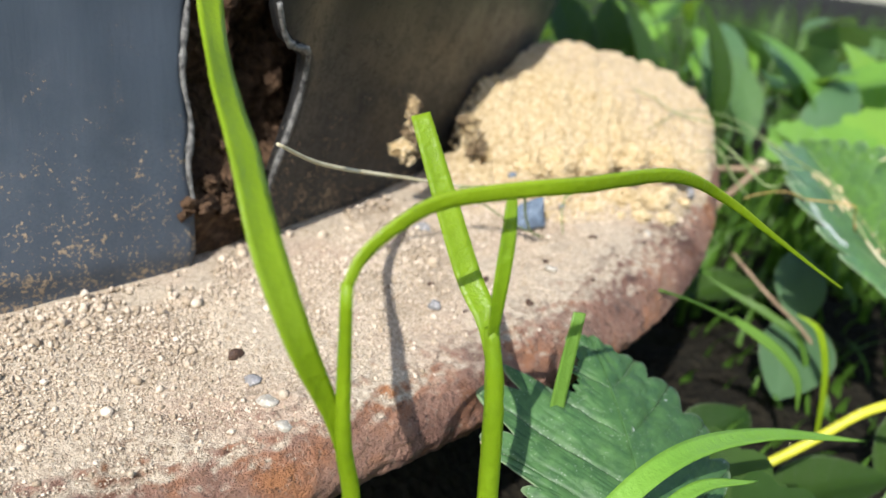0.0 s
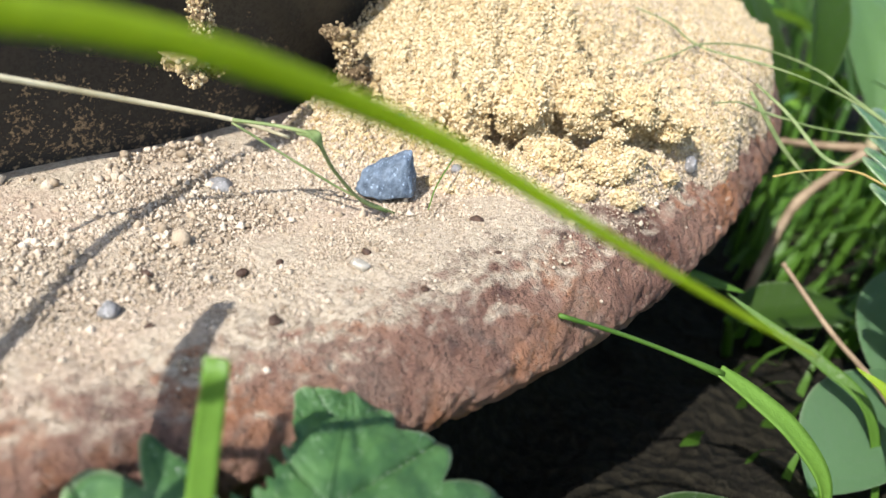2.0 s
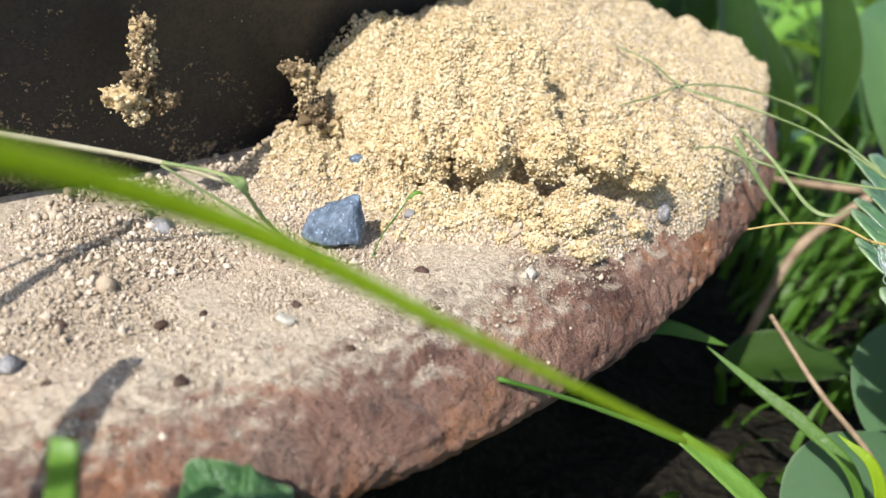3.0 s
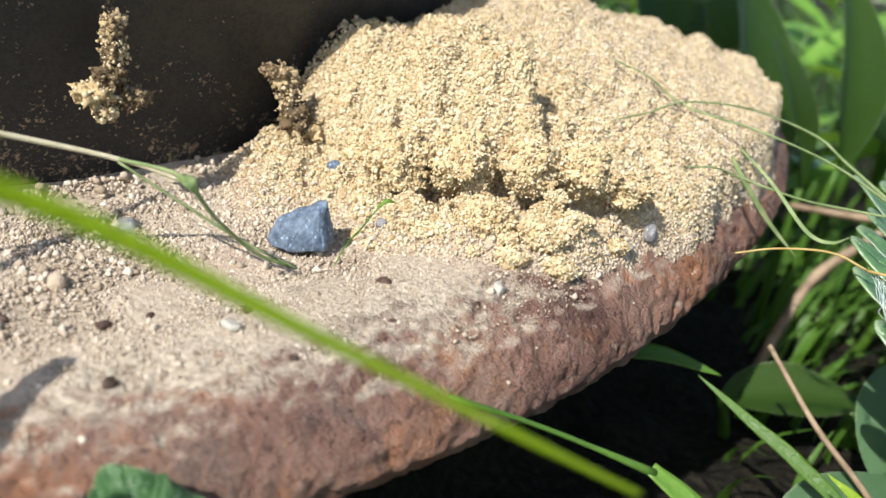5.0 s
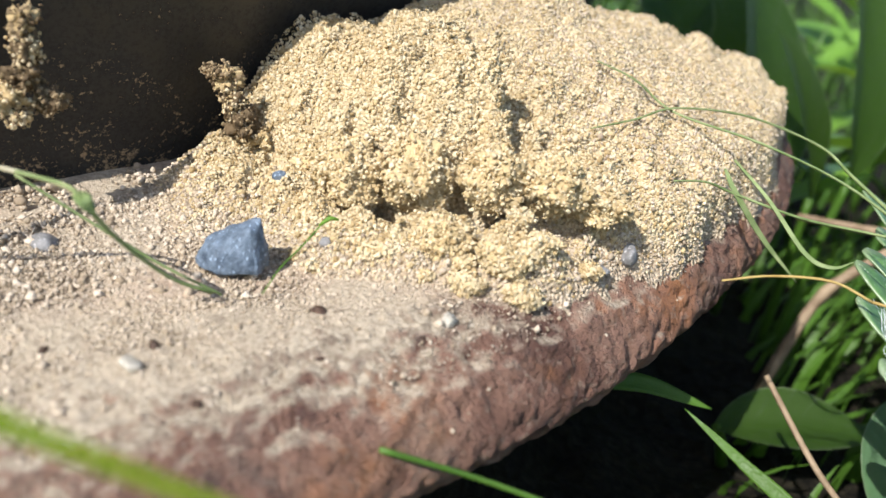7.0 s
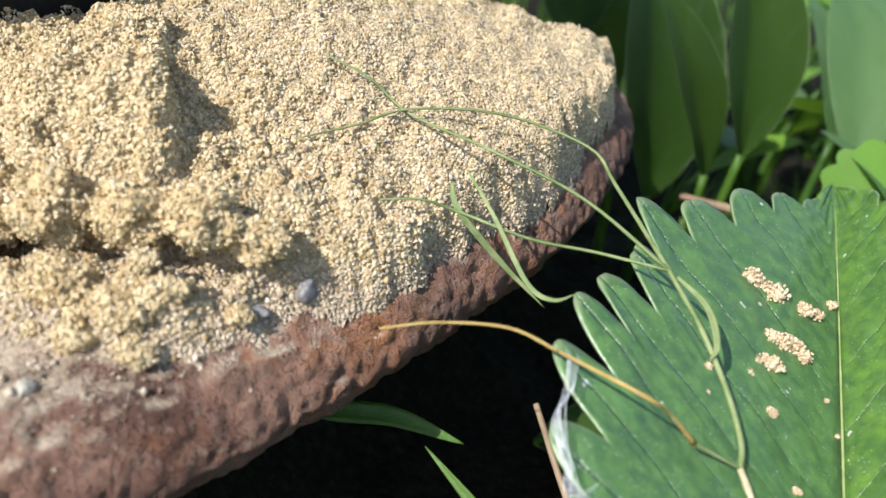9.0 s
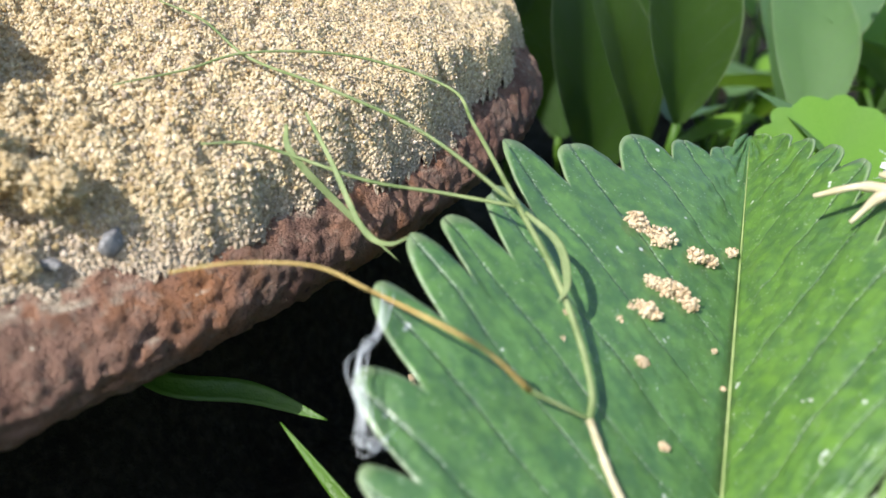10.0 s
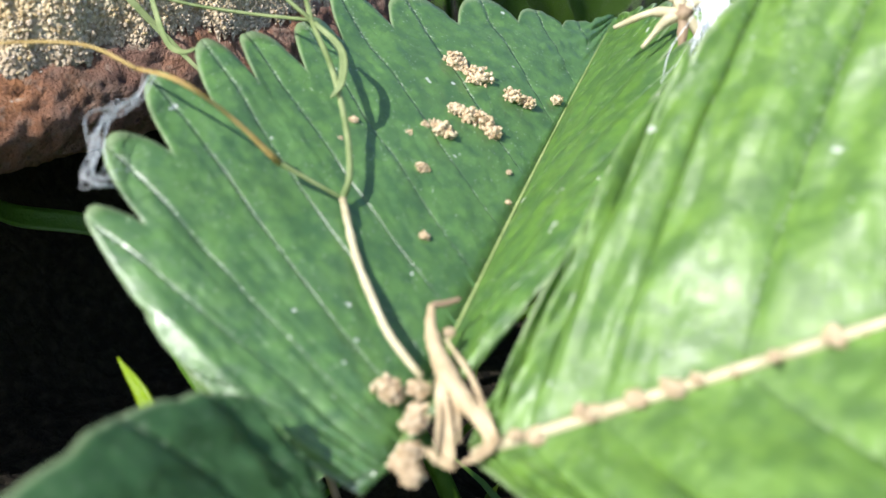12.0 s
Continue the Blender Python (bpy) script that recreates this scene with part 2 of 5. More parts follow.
# shaded copy of the grass green: the dimness is in the colour
GRASS_SHADED = leaf_green("shaded_grass", (0.028, 0.085, 0.012), (0.058, 0.15, 0.024), (0.16, 0.30, 0.02), 0.45, 0.0, 0.25)
STRAW_GREEN = straw("green_straw", (0.10, 0.155, 0.045), (0.26, 0.31, 0.14))
STRAW_PALE = straw("pale_straw", (0.36, 0.31, 0.18), (0.66, 0.60, 0.42))
STRAW_GOLD = straw("golden_straw", (0.30, 0.19, 0.05), (0.54, 0.40, 0.15))
STRAW_BROWN = straw("brown_stalk", (0.17, 0.115, 0.07), (0.37, 0.275, 0.18))
DRIED = straw("dried_petal", (0.32, 0.22, 0.12), (0.64, 0.52, 0.34))
STEM_YELLOW = straw("yellow_stem", (0.34, 0.36, 0.02), (0.56, 0.54, 0.045), 0.45)
GRASS_MID = leaf_green("mid_grass", (0.085, 0.19, 0.030), (0.16, 0.31, 0.055), (0.30, 0.50, 0.05), 0.38, 0.0, 0.35)
WEB = straw("white_web", (0.62, 0.66, 0.70), (0.85, 0.88, 0.90), 0.5)
VEIN = straw("pale_vein", (0.18, 0.26, 0.08), (0.36, 0.43, 0.18))


# ---- shape helpers ----
def part(name, bm, material, parent=None, label="", smooth=True):
    """Links a bmesh as one mesh object under a thing or a part."""
    me = bpy.data.meshes.new(name)
    bm.to_mesh(me)
    bm.free()
    return hang(name, me, material, parent, label, smooth)


def hang(name, me, material, parent=None, label="", smooth=True):
    if material and not me.materials:
        me.materials.append(material)
    if smooth:
        me.shade_smooth()
    ob = new(name, me)
    ob.parent = parent
    if label:
        tagged(ob, label)
    return ob


def thing(name, label, category, group="", kind=""):
    return tagged(new(name), label, category, group, kind)


def spline(points, per=8):
    """A smooth line through the points."""
    p = [Vector(q) for q in points]
    p = [2 * p[0] - p[1], *p, 2 * p[-1] - p[-2]]
    out = []
    for a, b, c, d in zip(p, p[1:], p[2:], p[3:]):
        for i in range(per):
            t = i / per
            out.append(0.5 * (2 * b + (c - a) * t + (2 * a - 5 * b + 4 * c - d) * t * t + (3 * b - a - 3 * c + d) * t ** 3))
    return out + [p[-2]]


def tube(points, radii, sides=8, per=6, wobble=0.0, flat=1.0):
    """A stalk with changing thickness."""
    line = spline(points, per)
    bm = bmesh.new()
    rings = []
    n = len(line)
    side = Vector((0, 0, 1))
    for i, q in enumerate(line):
        way = (line[min(i + 1, n - 1)] - line[max(i - 1, 0)]).normalized()
        across = way.cross(side)
        across = across.normalized() if across.length > 1e-4 else way.orthogonal().normalized()
        up = across.cross(way).normalized()
        f = i / (n - 1) * (len(radii) - 1)
        k = min(int(f), len(radii) - 2)
        r = radii[k] + (radii[k + 1] - radii[k]) * (f - k)
        r *= 1 + wobble * noise.noise(q * 900)
        rings.append([bm.verts.new(q + r * (across * math.cos(a) + up * math.sin(a) * flat)) for a in (2 * math.pi * j / sides for j in range(sides))])
    for a, b in zip(rings, rings[1:]):
        for j in range(sides):
            bm.faces.new((a[j], a[(j + 1) % sides], b[(j + 1) % sides], b[j]))
    bm.faces.new(rings[0][::-1])
    bm.faces.new(rings[-1])
    return bm


def blade(points, width, face=(0, -1, 0.3), per=8, keel=0.18, thick=0.00012, taper=(0.45, 1.0, 0.05), fade=1.0):
    """A grass blade: a keeled strip with two skins, along the points."""
    line = spline(points, per)
    n = len(line)
    bm = bmesh.new()
    rows = []
    face = Vector(face)
    for i, q in enumerate(line):
        way = (line[min(i + 1, n - 1)] - line[max(i - 1, 0)]).normalized()
        across = way.cross(face).normalized()
        up = across.cross(way).normalized()
        f = i / (n - 1)
        if f < 0.5:
            w = taper[0] + (taper[1] - taper[0]) * math.sin(f * math.pi)
        else:
            w = taper[2] + (taper[1] - taper[2]) * (1 - (2 * f - 1) ** 2) ** fade
        w *= width / 2
        row = []
        for u in (-1, -0.55, 0, 0.55, 1):
            row.append(q + across * u * w - up * keel * w * (1 - abs(u)))
        rows.append(([bm.verts.new(v + up * thick) for v in row], [bm.verts.new(v - up * thick) for v in row]))
    for (a, a2), (b, b2) in zip(rows, rows[1:]):
        for j in range(4):
            bm.faces.new((a[j], a[j + 1], b[j + 1], b[j]))
            bm.faces.new((b2[j], b2[j + 1], a2[j + 1], a2[j]))
        bm.faces.new((a[0], b[0], b2[0], a2[0]))
        bm.faces.new((a2[4], b2[4], b[4], a[4]))
    for top, low in (rows[0], rows[-1]):
        for j in range(4):
            bm.faces.new((top[j], low[j], low[j + 1], top[j + 1]))
    bmesh.ops.recalc_face_normals(bm, faces=bm.faces)
    return bm


def rock(size, seed, rough=0.28, level=3, stretch=(1, 1, 1), facets=7):
    """A broken stone: a ball cut by planes, then roughened."""
    rnd = random.Random(seed)
    bm = bmesh.new()
    bmesh.ops.create_icosphere(bm, subdivisions=level, radius=1)
    planes = []
    for _ in range(facets):
        d = Vector((rnd.gauss(0, 1), rnd.gauss(0, 1), rnd.gauss(0, 1))).normalized()
        planes.append((d, rnd.uniform(0.5, 0.8)))
    off = Vector((seed * 3.1, seed * 1.7, 0))
    for v in bm.verts:
        for d, h in planes:
            over = v.co.dot(d) - h
            if over > 0:
                v.co -= d * over * 0.93
        v.co += v.co.normalized() * rough * 0.35 * noise.fractal(v.co * 2.2 + off, 0.8, 2.0, 4)
        v.co = Vector((v.co.x * stretch[0], v.co.y * stretch[1], v.co.z * stretch[2])) * size
    return bm


def clod(size, seed, stretch=(1, 1, 1), level=4, rough=0.5):
    """A crumbly lump of grains stuck together."""
    bm = bmesh.new()
    bmesh.ops.create_icosphere(bm, subdivisions=level, radius=1)
    off = Vector((seed * 5.3, seed * 2.9, seed * 1.1))
    for v in bm.verts:
        d = v.co.normalized()
        r = 1 + rough * 0.6 * noise.noise(d * 1.6 + off) + rough * 0.35 * noise.noise(d * 4.5 + off) + rough * 0.22 * noise.noise(d * 11 + off)
        v.co = Vector((d.x * stretch[0], d.y * stretch[1], d.z * stretch[2])) * size * r
    return bm


def grain_shape():
    bm = bmesh.new()
    bmesh.ops.create_icosphere(bm, subdivisions=1, radius=1)
    v = np.array([q.co[:] for q in bm.verts])
    f = np.array([[q.index for q in p.verts] for p in bm.faces])
    bm.free()
    return v, f


GRAIN_V, GRAIN_F = grain_shape()
CHIP_V = np.array([(1, 0, 0), (-1, 0, 0), (0, 1, 0), (0, -1, 0), (0, 0, 1), (0, 0, -1)], float)
CHIP_F = np.array([(0, 2, 4), (2, 1, 4), (1, 3, 4), (3, 0, 4), (2, 0, 5), (1, 2, 5), (3, 1, 5), (0, 3, 5)])


def grains(name, places, sizes, material, parent, seed, label="", shape=(GRAIN_V, GRAIN_F)):
    """Many loose grains as one mesh: each a small uneven stone."""
    rng = np.random.default_rng(seed)
    n = len(places)
    v = shape[0][None] * (1 + rng.uniform(-0.28, 0.28, (n, len(shape[0]), 1)))
    v = v * rng.uniform(0.65, 1.15, (n, 1, 3))
    turn = rng.uniform(0, 2 * math.pi, n)
    c, s = np.cos(turn)[:, None], np.sin(turn)[:, None]
    x, y, z = v[..., 0] * c - v[..., 1] * s, v[..., 0] * s + v[..., 1] * c, v[..., 2]
    v = np.stack([x, y, z], -1) * np.asarray(sizes)[:, None, None] + np.asarray(places)[:, None]
    f = shape[1][None] + (np.arange(n) * len(shape[0]))[:, None, None]
    me = bpy.data.meshes.new(name)
    v, f = v.reshape(-1, 3), f.reshape(-1, 3)
    me.vertices.add(len(v))
    me.vertices.foreach_set("co", v.ravel())
    me.loops.add(f.size)
    me.loops.foreach_set("vertex_index", f.ravel())
    me.polygons.add(len(f))
    me.polygons.foreach_set("loop_start", np.arange(len(f)) * 3)
    me.polygons.foreach_set("loop_total", np.full(len(f), 3))
    me.update(calc_edges=True)
    ob = hang(name, me, material, parent, label, smooth=False)
    return tagged(ob, kind="stuff")


def smooth_step(a, b, x):
    t = np.clip((np.asarray(x, float) - a) / (b - a), 0, 1)
    return t * t * (3 - 2 * t)


def rough_field(x, y, scale, seed):
    """Layered value noise on arrays."""
    rng = np.random.default_rng(seed)
    table = rng.uniform(-1, 1, (256, 256))
    u, v = np.asarray(x) / scale + 40.3, np.asarray(y) / scale + 71.7
    i, j = np.floor(u).astype(int), np.floor(v).astype(int)
    f, g = u - i, v - j
    f, g = f * f * (3 - 2 * f), g * g * (3 - 2 * g)
    t = lambda a, b: table[a % 256, b % 256]
    return (t(i, j) * (1 - f) + t(i + 1, j) * f) * (1 - g) + (t(i, j + 1) * (1 - f) + t(i + 1, j + 1) * f) * g


# ---- the plan: a tilted round iron plate, a torn tub standing on it ----
HUB = (-0.216, 0.301)
R_PLATE, R_TUB = 0.308, 0.250
THICK = 0.0165
PROFILE = [(0.030, -1.0), (0.012, -1.0), (0.0062, -0.97), (0.0030, -0.89), (0.0011, -0.76), (0.0, -0.62), (0.0004, -0.50), (0.0016, -0.37), (0.0038, -0.235), (0.0066, -0.135), (0.0100, -0.065), (0.0140, -0.02), (0.019, 0.0)]


def from_hub(x, y):
    return np.hypot(np.asarray(x) - HUB[0], np.asarray(y) - HUB[1])


def plate_top(x, y):
    """Height of the plate's upper face: tilted, a little dished towards the tub."""
    y = np.asarray(y, float)
    up = 0.051 + 0.13 * (y - 0.145) + 0.5 * np.maximum(0, y - 0.19) ** 2
    return up - 0.0028 * smooth_step(0.0, 0.022, 0.296 - from_hub(x, y))


def edge_radius(x, y):
    """Distance of the plate's edge from the hub: it draws in a little towards the front."""
    a = np.degrees(np.arctan2(np.asarray(y) - HUB[1], np.asarray(x) - HUB[0]))
    return np.interp(a, [-150, -62, -44.3, -38.7, -32.0, -25.0], [0.280, 0.285, 0.2942, 0.2982, 0.3060, R_PLATE])


def plate_outline():
    """The round edge, with the rounded broken end at the back."""
    arc = []
    for a in np.radians(np.arange(-150, -11, 4.0)):
        c, s = math.cos(a), math.sin(a)
        reach = float(edge_radius(HUB[0] + c, HUB[1] + s))
        arc.append((HUB[0] + reach * c, HUB[1] + reach * s, 0))
    end = [(0.0865, 0.252, 0), (0.0845, 0.268, 0), (0.077, 0.280, 0), (0.064, 0.288, 0), (0.045, 0.292, 0), (0.01, 0.296, 0), (-0.06, 0.31, 0), (-0.2, 0.33, 0), (-0.40, 0.30, 0)]
    pts = [Vector(p) for p in spline(arc + end, 12)]
    return np.array([p[:2] for p in pts])


OUTLINE = plate_outline()


def inset(x, y):
    """Distance from the plate's edge, below zero outside it."""
    p = np.stack([np.ravel(x), np.ravel(y)], -1)
    best = np.full(len(p), 9.0)
    along = np.roll(OUTLINE, -1, 0) - np.roll(OUTLINE, 1, 0)
    for k in range(0, len(p), 20000):
        d = p[k:k + 20000, None] - OUTLINE[None]
        near = (d ** 2).sum(-1).argmin(1)
        off = d[np.arange(len(near)), near]
        side = along[near, 0] * off[:, 1] - along[near, 1] * off[:, 0]
        best[k:k + 20000] = np.hypot(off[:, 0], off[:, 1]) * np.where(side < 0, -1, 1)
    return best.reshape(np.shape(x))


def plate_skin(x, y):
    """The upper face with its rounded edge."""
    d = inset(x, y)
    return plate_top(x, y) + THICK * np.interp(d, [p[0] for p in PROFILE[5:]], [p[1] for p in PROFILE[5:]])


def iron_plate():
    """Swept rim with flaking rust in relief, and a flat top within it."""
    root = thing("iron_plate", "thick round rust-brown iron plate dusted with pale sand", "metal plate")
    mid = np.array([-0.09, 0.20])
    run = np.concatenate([[0], np.cumsum(np.linalg.norm(np.diff(OUTLINE, axis=0), axis=1))])
    s = np.concatenate([np.arange(0, 0.38, 0.003), np.arange(0.38, 0.82, 0.0005), np.arange(0.82, run[-1], 0.003)])
    o = np.stack([np.interp(s, run, OUTLINE[:, k]) for k in (0, 1)], -1)
    way = np.roll(o, -3, 0) - np.roll(o, 3, 0)
    way[:3], way[-3:] = o[3] - o[0], o[-1] - o[-4]
    way /= np.linalg.norm(way, axis=1)[:, None]
    inward = np.stack([-way[:, 1], way[:, 0]], -1)
    steps = np.linspace(0, len(PROFILE) - 1, 74)
    depth = np.interp(steps, range(len(PROFILE)), [p[0] for p in PROFILE])
    drop = np.interp(steps, range(len(PROFILE)), [p[1] for p in PROFILE])
    length = np.concatenate([[0], np.cumsum(np.hypot(np.diff(depth), np.diff(drop * THICK)))])
    rings = []
    for k in range(len(steps)):
        lo, hi = max(0, k - 3), min(len(steps) - 1, k + 3)
        tx, tz = depth[hi] - depth[lo], (drop[hi] - drop[lo]) * THICK
        size = math.hypot(tx, tz)
        ox, oz = -tz / size, tx / size
        p = np.full(len(s), length[k])
        lump = 0.00040 * rough_field(s, p, 0.0125, 3) + 0.00016 * rough_field(s, p, 0.0046, 5) + 0.00016 * rough_field(s, p, 0.0021, 6) + 0.00030 * rough_field(s, p, 0.0012, 7) + 0.00016 * rough_field(s, p, 0.0008, 8)
        pit = rough_field(s, p, 0.0028, 9) + 0.5 * rough_field(s, p, 0.0012, 10)
        lump = lump - 0.00040 * smooth_step(0.72, 1.0, pit)
        flake = rough_field(s + 0.3 * p, p, 0.0036, 11)
        lump = lump + 0.00011 * smooth_step(0.18, 0.26, flake)
        lump = lump * (0.25 + 0.75 * smooth_step(0.019, 0.009, depth[k])) * (1.0 if k else 0.0)
        q = o + inward * (depth[k] + lump * ox)[:, None]
        base = o + inward * depth[k]
        rings.append((q, plate_top(base[:, 0], base[:, 1]) + drop[k] * THICK + lump * oz))
    edge = o + inward * depth[-1]
    for f in (0.02, 0.06, 0.13, 0.22, 0.32, 0.45, 0.6, 0.8):
        q = edge + (mid - edge) * f
        rings.append((q, plate_top(q[:, 0], q[:, 1]) + 0.0004 * rough_field(q[:, 0], q[:, 1], 0.008, 4)))
    n, m = len(o), len(rings)
    verts = np.concatenate([np.column_stack([q, z]) for q, z in rings])
    i = np.arange(m - 1)[:, None] * n + np.arange(n)[None]
    j = np.arange(m - 1)[:, None] * n + (np.arange(n)[None] + 1) % n
    quads = np.stack([i, j, j + n, i + n], -1).reshape(-1, 4)
    faces = quads.tolist() + [list(range((m - 1) * n, m * n)), list(range(n))[::-1]]
    me = bpy.data.meshes.new("plate_body")
    me.from_pydata(verts.tolist(), [], faces)
    hang("plate_body", me, RUST, root)
    return root


plate = iron_plate()


# ---- ground ----
def ground_height(x, y):
    """Rough garden soil; a bank of it carries the plate."""
    x, y = np.asarray(x, float), np.asarray(y, float)
    r = from_hub(x, y)
    bank = smooth_step(0.285, 0.260, r)
    near = smooth_step(1.5, 0.4, np.hypot(x - 0.05, y - 0.15))
    low = near * (0.006 * rough_field(x, y, 0.05, 11) + 0.0030 * rough_field(x, y, 0.014, 12) + 0.0018 * rough_field(x, y, 0.006, 13))
    return low * (1 - bank) + bank * (np.minimum(plate_top(x, np.minimum(y, 0.29)), 0.09) - THICK + 0.0006) * smooth_step(0.36, 0.27, y)


def ground_sheet():
    def axis(mid):
        near = np.linspace(-0.42, 0.42, 241)
        far = 0.42 * np.geomspace(1.12, 900, 34)
        return mid + np.concatenate([-far[::-1], near, far])
    xs, ys = axis(0.05), axis(0.18)
    x, y = np.meshgrid(xs, ys)
    z = ground_height(x, y)
    me = bpy.data.meshes.new("ground")
    w, h = len(xs), len(ys)
    verts = np.stack([x, y, z], -1).reshape(-1, 3)
    i = (np.arange(h - 1)[:, None] * w + np.arange(w - 1)[None]).ravel()
    me.from_pydata(verts.tolist(), [], np.stack([i, i + 1, i + w + 1, i + w], -1).tolist())
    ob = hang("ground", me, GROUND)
    tagged(ob, "garden soil under grass and weeds, coloured near black for the shade", "ground", kind="structure")


ground_sheet()


# ---- the torn black tub ----
def tub_point(deg, z, out=0.0):
    a = radians(deg)
    r = R_TUB - 0.008 - 0.003 * float(smooth_step(-42.0, -38.0, deg)) + out + 0.30 * min(max(0.0, z - 0.045), 0.06)
    return Vector((HUB[0] + r * math.cos(a), HUB[1] + r * math.sin(a), z))


def edge_at(stops, z):
    zs, ds = zip(*stops)
    return float(np.interp(z, zs, ds))


TEAR_LEFT = [(0.03, -43.4), (0.058, -43.5), (0.065, -43.7), (0.072, -43.5), (0.080, -43.8), (0.088, -43.6), (0.098, -43.2), (0.125, -42.6)]
TEAR_RIGHT = [(0.03, -40.6), (0.056, -40.4), (0.063, -40.3), (0.072, -40.0), (0.080, -39.9), (0.0860, -40.2), (0.0870, -41.1), (0.0890, -41.7), (0.094, -42.3), (0.125, -42.9)]


def tub_panel(name, left, right, parent, lean=0.0, material=PLASTIC):
    """A curved sheet between two edges; each edge is a list of (height, degrees)."""
    zs = np.concatenate([np.linspace(0.030, 0.125, 58), [0.14, 0.16, 0.19, 0.22]])
    cols = 90
    bm = bmesh.new()
    skins = []
    for skin in (0.0, -0.0022):
        rows = []
        for z in zs:
            a, b = edge_at(left, z), edge_at(right, z)
            rag = 0.12 * noise.noise(Vector((z * 330, 4.2, 0)))
            row = []
            for j in range(cols + 1):
                f = j / cols
                d = a + (b - a) * f
                if f in (0.0, 1.0) and abs(a) < 70:
                    d += rag
                out = skin + (-lean * max(0.0, z - 0.050)) + 0.0005 * noise.noise(Vector((d * 0.6, z * 60, 1)))
                row.append(bm.verts.new(tub_point(d, z, float(out))))
            rows.append(row)
        skins.append(rows)
    front, back = skins
    for r in range(len(zs) - 1):
        for j in range(cols):
            bm.faces.new((front[r][j], front[r][j + 1], front[r + 1][j + 1], front[r + 1][j]))
            bm.faces.new((back[r][j], back[r + 1][j], back[r + 1][j + 1], back[r][j + 1]))
        for j in (0, cols):
            bm.faces.new((front[r][j], front[r + 1][j], back[r + 1][j], back[r][j]))
    for r in (0, len(zs) - 1):
        for j in range(cols):
            bm.faces.new((front[r][j], front[r][j + 1], back[r][j + 1], back[r][j]))
    bmesh.ops.recalc_face_normals(bm, faces=bm.faces)
    return part(name, bm, material, parent)


def black_tub():
    root = thing("plant_tub", "black plastic plant tub with a torn side, streaked with dried mud", "plant pot")
    tub_panel("wall_panel", [(0.0, -75.0), (0.3, -75.0)], TEAR_LEFT, root, 0.40, PLASTIC_SKY_SHEEN)
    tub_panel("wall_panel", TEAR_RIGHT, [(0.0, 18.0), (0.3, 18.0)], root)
    # pale scuffed lips where the sheet has split
    for stops in (TEAR_LEFT, TEAR_RIGHT):
        pts = [tub_point(d, z, 0.0003 - (0.40 * max(0.0, z - 0.05) if stops is TEAR_LEFT else 0.0)) for z, d in stops if 0.05 < z < 0.12]
        part("torn_lip", tube(pts, [0.0004, 0.0007, 0.0005, 0.0007, 0.0004], 6, 5, 0.6), LIP, root, "whitened split edge")
    return root


def lip_mat():
    m = Mat("scuffed_plastic", 0.6, 0.0, 0.4)
    m.color(m.ramp(m.noise(700, 4, 0.7), (0.35, (0.02, 0.02, 0.02)), (0.68, (0.22, 0.215, 0.20))))
    m.bump(m.noise(1200, 3), 0.6, 0.0004)
    return m.m


LIP = lip_mat()
tub = black_tub()


def tub_soil():
    root = thing("potting_soil", "dark crumbly potting soil filling the torn tub", "soil")
    bm = bmesh.new()
    rows = []
    for z in np.linspace(0.034, 0.20, 60):
        row = []
        for d in np.linspace(-75, 15, 260):
            deep = -0.010 + 0.006 * noise.noise(Vector((d * 0.5, z * 110, 7))) + 0.003 * noise.noise(Vector((d * 1.6, z * 340, 3))) - 0.010 * float(smooth_step(0.055, 0.085, z))
            deep += 0.012 * float(smooth_step(0.068, 0.052, z))
            deep -= 0.030 * float(smooth_step(-44.2, -45.2, d))
            row.append(bm.verts.new(tub_point(d, z, min(deep, -0.003))))
        rows.append(row)
    for a, b in zip(rows, rows[1:]):
        for j in range(len(a) - 1):
            bm.faces.new((a[j], a[j + 1], b[j + 1], b[j]))
    hub = bm.verts.new((HUB[0], HUB[1], 0.20))
    for p, q in zip(rows[-1], rows[-1][1:]):
        bm.faces.new((p, q, hub))
    part("soil_body", bm, POT_SOIL, root)
    rnd = random.Random(5)
    for _ in range(26):
        d, z = rnd.uniform(-43.6, -39.8), 0.0545 + abs(rnd.gauss(0, 0.006))
        s = rnd.uniform(0.0012, 0.0034)
        ob = part("soil_lump", clod(s, rnd.randint(1, 99), (rnd.uniform(0.8, 1.3), 1.0, rnd.uniform(0.5, 1.0)), 3, 1.5), POT_SOIL, root)
        ob.location = tub_point(d, z, rnd.uniform(-0.010, -0.004))
    return root


tub_soil()


# ---- the heap of sand thrown up beside the tub ----
def cliff_line(x):
    """Where the foot of the small cliff runs."""
    return np.interp(x, [-0.010, 0.004, 0.012, 0.020, 0.027, 0.031, 0.040, 0.048, 0.056, 0.0605, 0.066], [0.205, 0.192, 0.187, 0.183, 0.1790, 0.1775, 0.1785, 0.1805, 0.1830, 0.1855, 0.1890])


def billow(x, y, scale, seed):
    """Rounded clumps with sharp creases between them."""
    return 0.5 - np.abs(rough_field(x, y, scale, seed))


